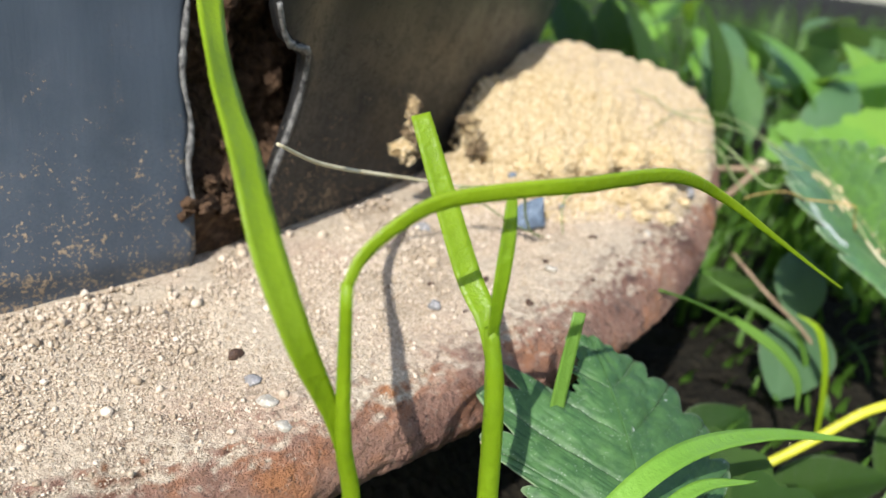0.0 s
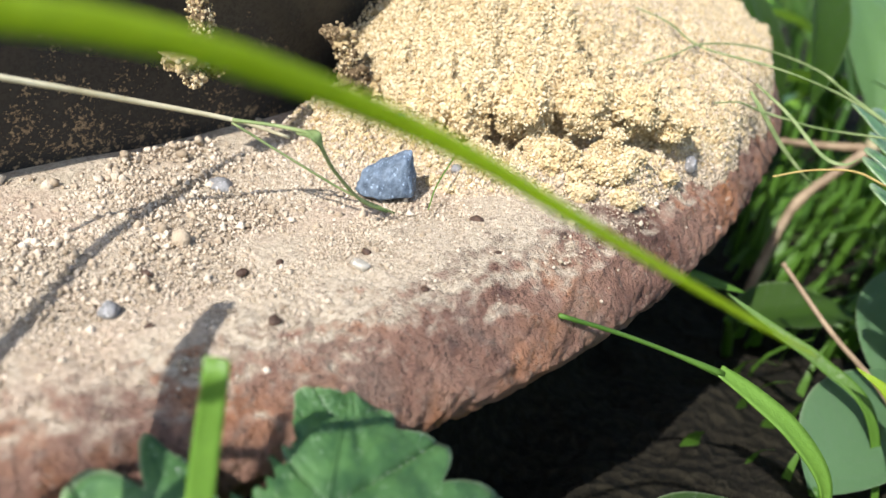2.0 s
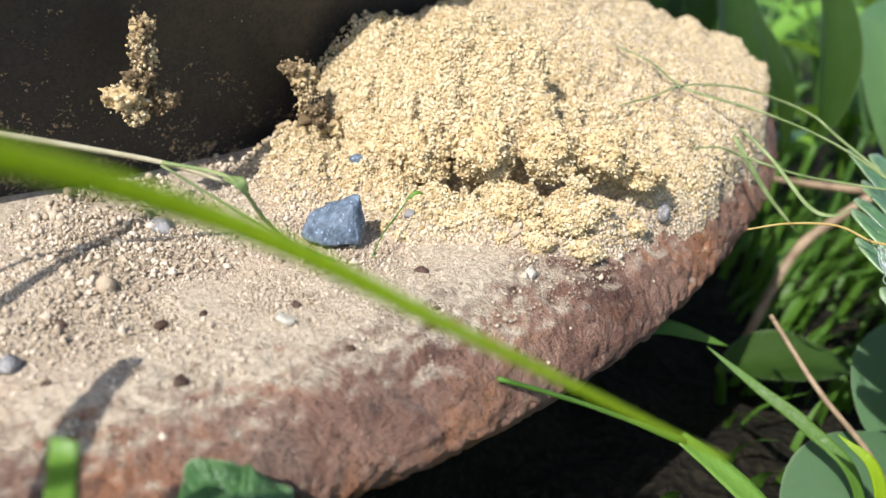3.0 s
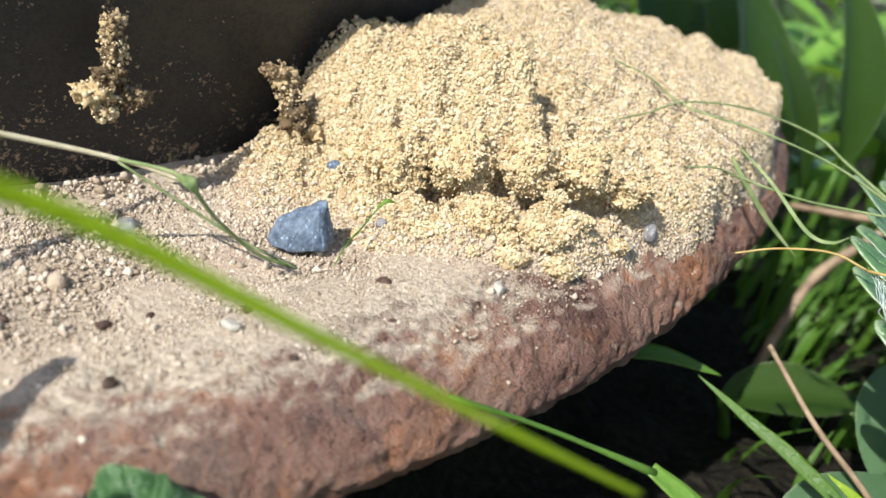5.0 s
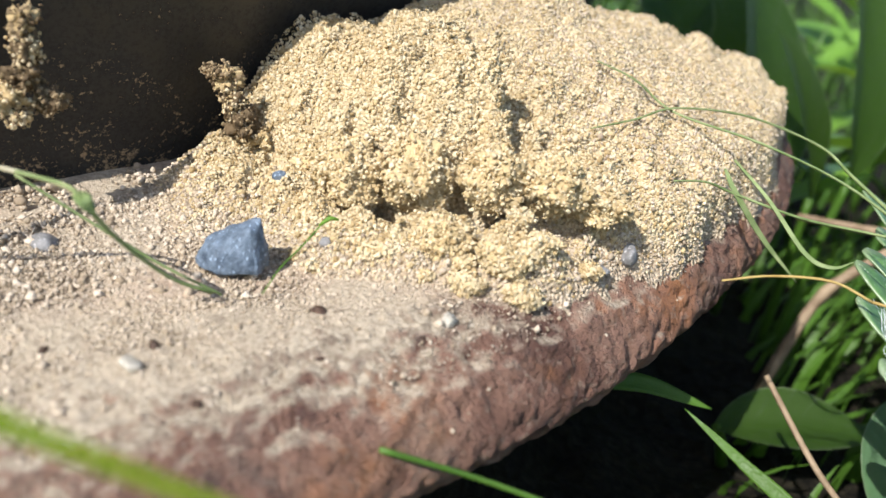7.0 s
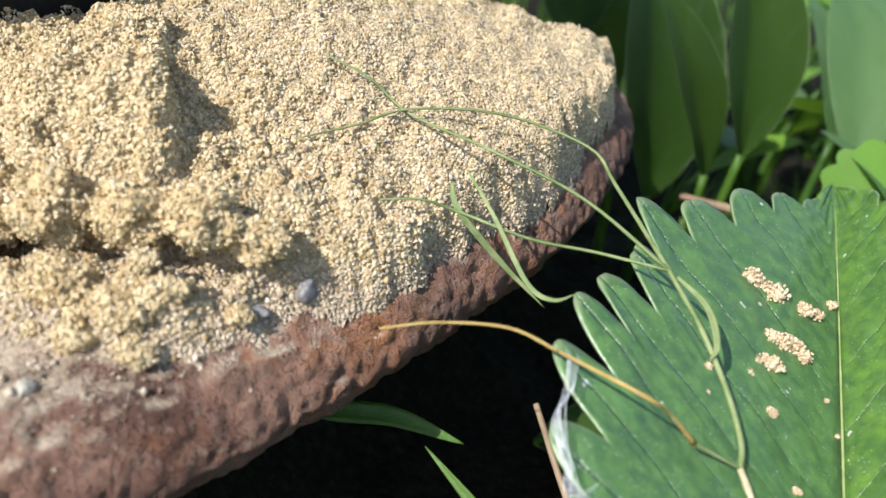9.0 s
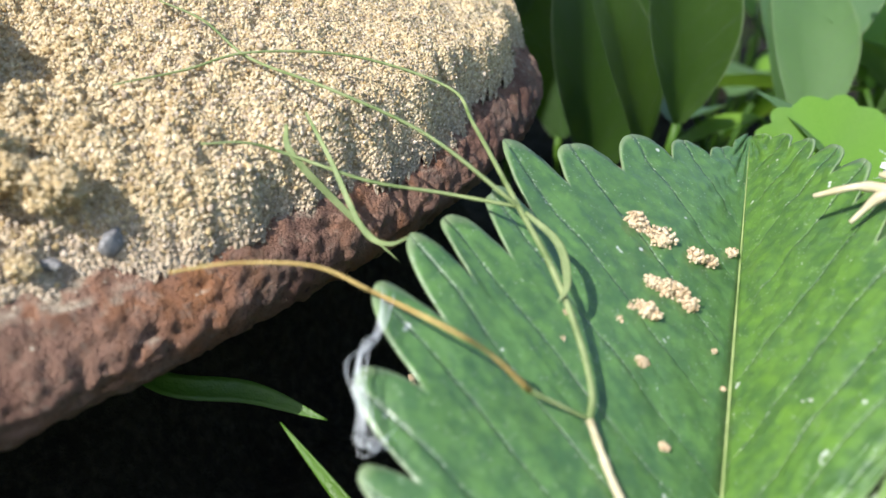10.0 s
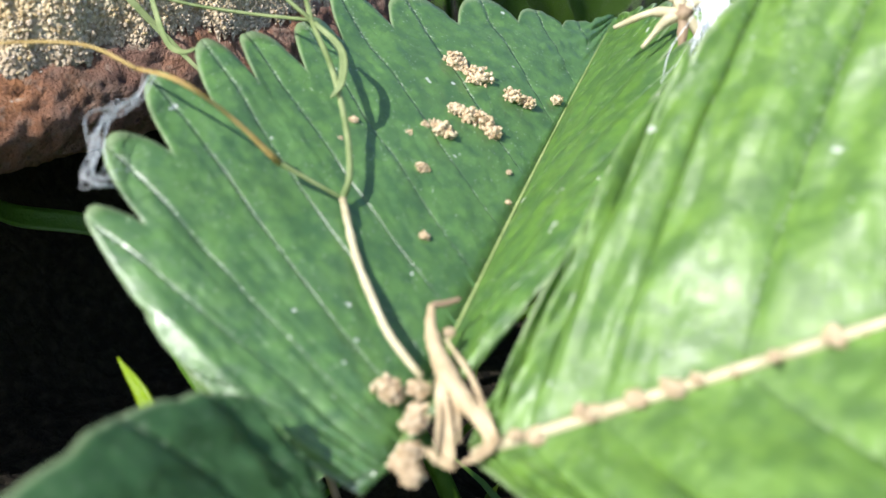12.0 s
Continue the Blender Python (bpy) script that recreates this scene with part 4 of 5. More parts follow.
def straw_spray():
    """A fallen grass head whose thin branches reach from the leaf onto the sand."""
    root = thing("grass_straw", "pale green dry grass straw fallen over leaf and sand", "grass stalk")
    join, fork, white = (0.0997, 0.2081, 0.0619), (0.1122, 0.1950, 0.0482), (0.1264, 0.1849, 0.0386)
    part("main_stalk", tube([join, (0.1049, 0.2044, 0.0576), (0.1092, 0.2003, 0.0532), (0.1117, 0.1970, 0.0499), fork], [0.00030, 0.00033, 0.00033, 0.00033, 0.00038], 8), STRAW_GREEN, root)
    part("main_stalk", tube([fork, (0.1157, 0.1918, 0.0445), (0.1189, 0.1891, 0.0425), (0.1225, 0.1864, 0.0406), white], [0.00036, 0.00041, 0.00038, 0.00037, 0.00037], 8, 6, 0.3), STRAW_PALE, root, "bleached lower stalk")
    part("branch", tube([(0.0512, 0.2135, 0.0762), (0.0572, 0.2140, 0.0745), (0.0638, 0.2133, 0.0712), (0.0760, 0.2105, 0.0700), (0.0882, 0.2101, 0.0670), join], [0.00011, 0.00016, 0.00018, 0.00020, 0.00021, 0.00026], 6), STRAW_GREEN, root)
    part("branch", tube([(0.0539, 0.2018, 0.0686), (0.0590, 0.2080, 0.0700), (0.0638, 0.2135, 0.0718), (0.0740, 0.2200, 0.0718), (0.0853, 0.2230, 0.0692), (0.0905, 0.2185, 0.0665), join], [0.00010, 0.00016, 0.00016, 0.00018, 0.00021, 0.00026, 0.00031], 6), STRAW_GREEN, root)
    part("branch", tube([(0.0663, 0.2006, 0.0644), (0.0705, 0.2032, 0.0646), (0.0746, 0.2053, 0.0634), (0.0835, 0.2062, 0.0620), (0.0910, 0.2085, 0.0615), join], [0.00013, 0.00016, 0.00021, 0.00021, 0.00021, 0.00021], 6), STRAW_GREEN, root)
    part("branch", blade([(0.0725, 0.2075, 0.0660), (0.0746, 0.2053, 0.0636), (0.0800, 0.2075, 0.0575), (0.0863, 0.2093, 0.0519)], 0.0008, (0.2, -1, 0.5)), STRAW_GREEN, root)
    part("branch", blade([(0.0735, 0.2100, 0.0670), (0.0790, 0.2060, 0.0635), (0.0850, 0.2020, 0.0585), (0.0885, 0.2010, 0.0578), (0.0911, 0.2017, 0.0592)], 0.0006, (0.2, -1, 0.5)), STRAW_GREEN, root)
    part("leaf_sheath", blade([(0.1008, 0.2070, 0.0619), (0.1048, 0.2060, 0.0597), (0.1068, 0.2030, 0.0572), (0.1065, 0.2015, 0.0557)], 0.0008, (0.3, -0.8, 0.6)), STRAW_GREEN, root)
    part("golden_branch", tube([(0.0747, 0.1845, 0.0580), (0.0800, 0.1870, 0.0592), (0.0868, 0.1894, 0.0596), (0.0920, 0.1905, 0.0580)], [0.00012, 0.00016, 0.00017, 0.00019], 7), STRAW_GOLD, root, "yellowed side branch")
    part("golden_branch", tube([(0.0920, 0.1905, 0.0580), (0.1012, 0.1859, 0.0590), (0.1041, 0.1890, 0.0558), (0.1070, 0.1921, 0.0514)], [0.00019, 0.00021, 0.00019, 0.00035], 7), STRAW_GOLD, root)
    part("golden_branch", tube([(0.1067, 0.1921, 0.0515), (0.1083, 0.1928, 0.0506), (0.1101, 0.1938, 0.0495), fork], [0.00035, 0.00023, 0.00019, 0.00019], 7), STRAW_GREEN, root)


straw_spray()


# ---- strawberry leaves ----
# (place along the leaf of a side vein's root, of its end, and the share of the widest half-width at its end)
ROUND_LEAF = [(0.0, 0.0, 0.02), (0.0, 0.012, 0.30), (0.003, 0.022, 0.60), (0.01, 0.075, 0.88), (0.03, 0.18, 0.965), (0.08, 0.30, 1.0), (0.22, 0.48, 0.97), (0.42, 0.67, 0.81), (0.57, 0.75, 0.61), (0.73, 0.85, 0.42), (0.87, 0.93, 0.30), (1.0, 1.0, 0.02)]
FAN_LEAF = [(0.0, 0.0, 0.02), (0.0, 0.08, 0.45), (0.03, 0.28, 0.82), (0.10, 0.50, 1.0), (0.25, 0.70, 0.96), (0.45, 0.86, 0.76), (0.65, 0.95, 0.50), (0.85, 0.99, 0.24), (1.0, 1.0, 0.02)]
WEDGE_LEAF = [(0.0, 0.0, 0.02), (0.005, 0.10, 0.24), (0.02, 0.21, 0.48), (0.05, 0.32, 0.70), (0.10, 0.44, 0.90), (0.18, 0.56, 1.0), (0.30, 0.68, 0.98), (0.46, 0.79, 0.86), (0.60, 0.87, 0.68), (0.75, 0.94, 0.46), (0.88, 0.98, 0.25), (1.0, 1.0, 0.02)]

# the same with the place along the edge first: a bare lower margin, then eleven teeth
NEAR_LEAF = [(0.000, 0.000, 0.000, 0.020), (0.030, 0.000, -0.037, 0.030), (0.060, 0.000, -0.034, 0.200), (0.090, 0.000, -0.030, 0.359), (0.120, 0.000, -0.011, 0.519), (0.150, 0.000, 0.015, 0.671), (0.179, 0.000, 0.064, 0.838), (0.250, 0.020, 0.154, 0.935), (0.321, 0.060, 0.271, 0.994), (0.393, 0.120, 0.367, 0.975), (0.464, 0.190, 0.424, 0.914), (0.536, 0.260, 0.507, 0.823), (0.607, 0.350, 0.620, 0.859), (0.679, 0.460, 0.693, 0.655), (0.750, 0.600, 0.803, 0.464), (0.821, 0.720, 0.870, 0.272), (0.893, 0.840, 0.910, 0.117), (1.000, 1.000, 1.000, 0.020)]
TUCKED_HALF = [(0.0, 0.0, 0.02), (0.005, 0.06, 0.20), (0.02, 0.14, 0.48), (0.05, 0.23, 0.74), (0.10, 0.34, 0.92), (0.18, 0.46, 1.0), (0.30, 0.58, 0.98), (0.46, 0.70, 0.86), (0.60, 0.80, 0.68), (0.75, 0.88, 0.46), (0.88, 0.95, 0.25), (1.0, 1.0, 0.02)]

def leaflet(parent, base, tip, left, right, half, material, teeth=10, arch=0.0, name="leaflet", cup=0.0, label="", bites=(), seed=0, slit=0.12, shape=ROUND_LEAF, rib=0.0006, rib_mat=None, half_right=0.0, shape_right=None, wave=0.00042, crumple=0.0005, dome=0.0, bare=0.05, ragged=0.0):
    """A toothed leaflet, folded along its midrib. left, right: ways across each half; half: its widest half-width."""
    base, tip = Vector(base), Vector(tip)
    axis = tip - base
    long = axis.length
    ax = axis.normalized()
    sides = []
    for sign, w in ((-1, left), (1, right)):
        w = Vector(w)
        sides.append((sign, (w - ax * w.dot(ax)).normalized()))
    normal = (sides[1][1] - sides[0][1]).cross(ax).normalized()
    if normal.z < 0:
        normal = -normal
    nu, nv = 300, 18
    bm = bmesh.new()
    uv = bm.loops.layers.uv.new("leaf")

    def mid(u):
        return base + axis * u + normal * (arch * long * 4 * u * (1 - u))

    for sign, way in sides:
        form = shape_right if shape_right and sign > 0 else shape
        k = np.array([v[0] for v in form]) if len(form[0]) == 4 else np.linspace(0, 1, len(form))
        roots, ends, wide = (np.array(v) for v in zip(*(v[-3:] for v in form)))
        reach = half_right if half_right and sign > 0 else half
        n2 = (normal - way * normal.dot(way)).normalized()
        grid, coords = [], {}
        for i in range(nu + 1):
            t = i / nu
            u0, u1, w1 = (float(np.interp(t, k, v)) for v in (roots, ends, wide))
            row = []
            saw = (t * teeth) % 1.0
            plain_edge = min(1.0, max(0.0, (t - bare) * teeth))
            tooth = 1.0 - slit * (abs(saw - 0.5) * 2) ** 2.6 * plain_edge
            for bu, bs, bw, bd in bites:
                if bs == sign:
                    tooth *= 1 - bd * math.exp(-((t - bu) / bw) ** 6) * (1 + ragged * noise.noise(Vector((t * 60, 3.1, 0))))
            for j in range(nv + 1):
                f = j / nv * (1 + (tooth - 1) * (j / nv) ** 1.5)
                d = f * w1 * reach
                p = mid(u0) + (mid(min(1, max(-0.1, u1))) - mid(u0)) * f ** 1.15 + way * d
                ripple = 0.5 * math.cos(2 * math.pi * teeth * t) - 0.7 * math.exp(-((saw - 0.5) / 0.055) ** 2)
                p += n2 * (wave * ripple * min(1, f * 4) * min(1, w1 * 3) - cup * d * d / reach * 0.5)
                p += n2 * 0.0014 * noise.noise(Vector((t * 3, f * 2 * sign, seed * 3.3))) * f
                p += n2 * dome * math.sin(math.pi * min(1, f)) * math.sin(math.pi * min(1.0, t * 1.05))
                p += n2 * crumple * noise.noise(Vector((t * 16, f * 7 + 5 * sign, seed * 2.1))) * min(1, f * 5)
                p += n2 * 0.00016 * noise.noise(Vector((t * 90, f * 26 + 5 * sign, seed))) * min(1, f * 5)
                v = bm.verts.new(p)
                coords[v] = (t + (1.0 if sign > 0 else 0.0), j / nv)
                row.append(v)
            grid.append(row)
        for a, b in zip(grid, grid[1:]):
            for j in range(nv):
                quad = (a[j], b[j], b[j + 1], a[j + 1]) if sign > 0 else (a[j], a[j + 1], b[j + 1], b[j])
                face = bm.faces.new(quad)
                for l in face.loops:
                    l[uv].uv = coords[l.vert]
    bmesh.ops.remove_doubles(bm, verts=bm.verts, dist=0.000004)
    bmesh.ops.recalc_face_normals(bm, faces=bm.faces)
    ob = part(name, bm, material, parent, label)
    sol = ob.modifiers.new("thickness", "SOLIDIFY")
    sol.thickness, sol.offset = 0.00028, 0.0
    line = [mid(u) + normal * 0.00025 for u in (0.0, 0.2, 0.4, 0.6, 0.8, 0.97)]
    part("midrib", tube(line, [rib, rib * 0.9, rib * 0.75, rib * 0.6, rib * 0.45, rib * 0.2], 6, 6, 0.3), rib_mat or VEIN, ob)
    return ob, mid, normal


def near_leaf():
    root = thing("strawberry_leaf", "green three-part strawberry leaf with sand crumbs and web", "leaf")
    hubp = Vector((0.1288, 0.1767, 0.0368))
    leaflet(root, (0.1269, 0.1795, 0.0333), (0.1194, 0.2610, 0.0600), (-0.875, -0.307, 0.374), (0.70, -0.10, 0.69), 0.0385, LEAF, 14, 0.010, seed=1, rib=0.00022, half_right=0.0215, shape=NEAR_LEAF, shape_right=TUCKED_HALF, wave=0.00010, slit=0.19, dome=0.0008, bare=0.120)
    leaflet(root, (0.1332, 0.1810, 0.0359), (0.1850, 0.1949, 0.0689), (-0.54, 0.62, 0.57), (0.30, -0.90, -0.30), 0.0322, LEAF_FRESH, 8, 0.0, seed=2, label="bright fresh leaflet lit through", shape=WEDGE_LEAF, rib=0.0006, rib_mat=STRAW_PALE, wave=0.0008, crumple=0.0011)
    leaflet(root, (0.1262, 0.1723, 0.0328), (0.1214, 0.1406, 0.0372), (-0.62, 0.10, 0.78), (0.90, 0.05, -0.42), 0.0126, LEAF_DULL, 7, 0.05, cup=0.30, seed=3, slit=0.03)
    part("leaf_stalk", tube([hubp + Vector((0.0010, 0.001, -0.006)), (0.1319, 0.1762, 0.0254), (0.135, 0.186, -0.004)], [0.0013, 0.0015, 0.0017], 8), STRAW_GREEN, root, "round leaf stalk")
    return root


near_leaf()


def front_leaf():
    root = thing("strawberry_leaf", "dull green strawberry leaf with an eaten notch", "leaf")
    leaflet(root, (0.0362, 0.0878, 0.0303), (0.0300, 0.1243, 0.0458), (-0.93, -0.30, 0.02), (0.93, 0.25, -0.20), 0.0225, LEAF_DULL, 7, 0.04, cup=0.30, seed=5, bites=((0.74, -1, 0.105, 0.60),), slit=0.22, ragged=0.5, shape=FAN_LEAF, rib=0.0003, rib_mat=LEAF_DULL)
    part("leaf_stalk", tube([(0.0362, 0.0878, 0.0303), (0.046, 0.068, 0.014), (0.058, 0.064, -0.004)], [0.0010, 0.0012, 0.0014], 8), STRAW_GREEN, root)

    part("dry_tip", blade([(0.0119, 0.1038, 0.0356), (0.0133, 0.1032, 0.0366), (0.0155, 0.1026, 0.0360)], 0.0022, (0.1, -0.8, 0.6), 6, 0.4), STRAW_PALE, root, "dry papery lobe end")


front_leaf()


def leaf_crumbs():
    """Sand crumbs dropped on the leaf."""
    rnd = random.Random(3)
    spots = [((0.1094, 0.2245, 0.0568), 0.0013), ((0.1104, 0.2243, 0.0561), 0.0009), ((0.1126, 0.2244, 0.0553), 0.0016), ((0.1167, 0.2260, 0.0534), 0.0012), ((0.1184, 0.2270, 0.0527), 0.0010), ((0.1207, 0.2317, 0.0526), 0.0007), ((0.1132, 0.2173, 0.0527), 0.0010), ((0.1146, 0.2178, 0.0522), 0.0012), ((0.1161, 0.2186, 0.0517), 0.0012), ((0.1177, 0.2184, 0.0507), 0.0010), ((0.1139, 0.2131, 0.0513), 0.0012), ((0.1127, 0.2131, 0.0517), 0.0008), ((0.1119, 0.2121, 0.0518), 0.0006), ((0.1114, 0.2095, 0.0513), 0.0005), ((0.1147, 0.2066, 0.0488), 0.0007), ((0.1189, 0.1995, 0.0445), 0.0005), ((0.1067, 0.2058, 0.0527), 0.0005), ((0.1072, 0.2022, 0.0514), 0.0004), ((0.1213, 0.2151, 0.0475), 0.0003), ((0.1230, 0.2112, 0.0455), 0.0003)]
    low = [((0.1243, 0.1830, 0.0379), 0.0010), ((0.1249, 0.1830, 0.0373), 0.0008), ((0.1264, 0.1845, 0.0376), 0.0009), ((0.1275, 0.1825, 0.0369), 0.0009), ((0.1278, 0.1811, 0.0368), 0.0009), ((0.1283, 0.1799, 0.0350), 0.0009), ((0.1278, 0.1790, 0.0343), 0.0008), ((0.1291, 0.1786, 0.0340), 0.0009), ((0.1272, 0.1880, 0.0416), 0.0005)]
    for _ in range(22):
        u = rnd.choice((0.08, 0.15, 0.22, 0.27, 0.34, 0.42, 0.5)) + rnd.gauss(0, 0.018)
        low.append(((0.1332 + 0.0518 * u + rnd.gauss(0, 0.0004), 0.1810 + 0.0139 * u - 0.0003 + rnd.gauss(0, 0.0004), 0.0359 + 0.0331 * u + 0.0006), rnd.choice((0.0002, 0.0003, 0.0004, 0.0005, 0.0007))))
    for k, (p, s) in enumerate(spots + low):
        root = thing("sand_crumb", "small yellow sand crumb lying on the leaf", "sand crumb", group="crumbs on the leaf")
        ob = part("crumb_body", clod(s * 0.70, 200 + k, (1.15, 1.0, 0.85), 3, 1.2), CRUMB, root)
        ob.location = p
        rng = np.random.default_rng(300 + k)
        d = rng.normal(size=(120, 3))
        d /= np.linalg.norm(d, axis=1)[:, None]
        grains("crumb_crust", d * s * np.array((0.85, 0.8, 0.62)) * rng.uniform(0.70, 1.45, (120, 1)) + np.array(p), rng.uniform(0.14, 0.30, 120) * min(s, 0.0012), CRUMB, root, 400 + k)


leaf_crumbs()


def dried_bits():
    root = thing("dried_flower", "dried brown flower remains in the leaf's centre", "dried flower")
    part("stalk", tube([(0.1253, 0.1883, 0.0435), (0.1262, 0.1867, 0.0420), (0.1284, 0.1846, 0.0404), (0.1310, 0.1828, 0.0394), (0.1330, 0.1818, 0.0385), (0.1345, 0.1806, 0.0378)], [0.0003, 0.0006, 0.0009, 0.0008, 0.0006, 0.0004], 7, 6, 0.35), DRIED, root)
    part("petal", blade([(0.1295, 0.1842, 0.0402), (0.1319, 0.1823, 0.0395), (0.1343, 0.1809, 0.0381), (0.1341, 0.1795, 0.0373), (0.1329, 0.1782, 0.0367)], 0.0010, (0.2, -0.8, 0.6)), DRIED, root)
    part("petal", blade([(0.1286, 0.1836, 0.0399), (0.1301, 0.1814, 0.0385), (0.1315, 0.1794, 0.0371), (0.1328, 0.1778, 0.0364)], 0.0013, (0.2, -0.8, 0.6)), DRIED, root)
    part("petal", tube([(0.1326, 0.1780, 0.0366), (0.1310, 0.1787, 0.0362), (0.1298, 0.1795, 0.0361)], [0.0004, 0.0004, 0.0002], 6, 6, 0.3), DRIED, root)
    rnd = random.Random(12)
    for _ in range(3):
        s = Vector((rnd.gauss(0, 0.0007), rnd.gauss(0, 0.0005), rnd.gauss(0, 0.0006)))
        e = Vector((rnd.gauss(0, 0.0009), rnd.gauss(0, 0.0007), rnd.gauss(0, 0.0008)))
        part("fibre", tube([Vector((0.1272, 0.1858, 0.0413)) + s, Vector((0.1295, 0.1836, 0.0399)) + s * 0.5 + e * 0.6, Vector((0.1314, 0.1813, 0.0387)) + e, Vector((0.1329, 0.1788, 0.0374)) + e * 1.4], [0.00012, 0.00026, 0.00024, 0.00010], 6, 6, 0.4), DRIED, root)
    part("curl", tube([(0.1253, 0.1883, 0.0435), (0.1263, 0.1889, 0.0437), (0.1274, 0.1895, 0.0442)], [0.0003, 0.0003, 0.0002], 6), STRAW_BROWN, root)
    two = thing("dried_flower", "withered brown flower caught in white web", "dried flower")
    c = Vector((0.1352, 0.2255, 0.0655))
    for k, (dx, dy, dz) in enumerate(((-0.0075, 0.0016, -0.0026), (-0.0035, -0.0010, -0.0040), (0.0010, -0.0012, -0.0060), (0.0030, 0.0006, -0.0042), (0.0022, 0.0015, 0.0008), (-0.0018, 0.0010, 0.0012))):
        e = Vector((dx, dy, dz))
        part("withered_petal", tube([c, c + e * 0.45 + Vector((0, 0, 0.0008)), c + e], [0.0007, 0.0006, 0.00025], 6, 6, 0.35), STRAW_PALE if k != 2 else STRAW_BROWN, two)
    heart = part("flower_heart", clod(0.0010, 77, level=2), STRAW_BROWN, two)
    heart.location = c


dried_bits()


def webs():
    """White felted threads of spider silk on the leaf's margin."""
    def bundle(points, n, spread, thick, label, seed, sheet=()):
        rnd = random.Random(seed)
        root = thing("spider_web", label, "spider web")
        for _ in range(n):
            pts = [Vector(p) + Vector((rnd.gauss(0, spread), rnd.gauss(0, spread), rnd.gauss(0, spread))) for p in points]
            part("thread", tube(pts, [thick * 0.5, thick, thick * 0.5], 4, 4), WEB, root)
        for pts, w in sheet:
            part("web_sheet", blade(pts, w, (0.1, -0.9, 0.4), 8, 0.3), WEB, root)
    bundle([(0.0931, 0.1911, 0.0577), (0.0943, 0.1876, 0.0561), (0.0942, 0.1849, 0.0554), (0.0953, 0.1823, 0.0541), (0.0968, 0.1803, 0.0527), (0.0982, 0.1784, 0.0515), (0.0993, 0.1797, 0.0513)], 8, 0.00045, 0.000045, "white spider silk hanging from the leaf's edge", 2)
    bundle([(0.1340, 0.2285, 0.0675), (0.1368, 0.2270, 0.0672), (0.1382, 0.2235, 0.0645), (0.1378, 0.2190, 0.0610), (0.1368, 0.2150, 0.0572), (0.1362, 0.2120, 0.0545)], 20, 0.0009, 0.00006, "white web strip along the leaf fold", 4,
           [([(0.1335, 0.2285, 0.0672), (0.1362, 0.2272, 0.0674), (0.1384, 0.2240, 0.0650), (0.1382, 0.2195, 0.0612), (0.1370, 0.2152, 0.0573), (0.1364, 0.2120, 0.0546)], 0.0013), ([(0.1340, 0.2295, 0.0668), (0.1375, 0.2285, 0.0668), (0.1400, 0.2265, 0.0655)], 0.0028)])


webs()


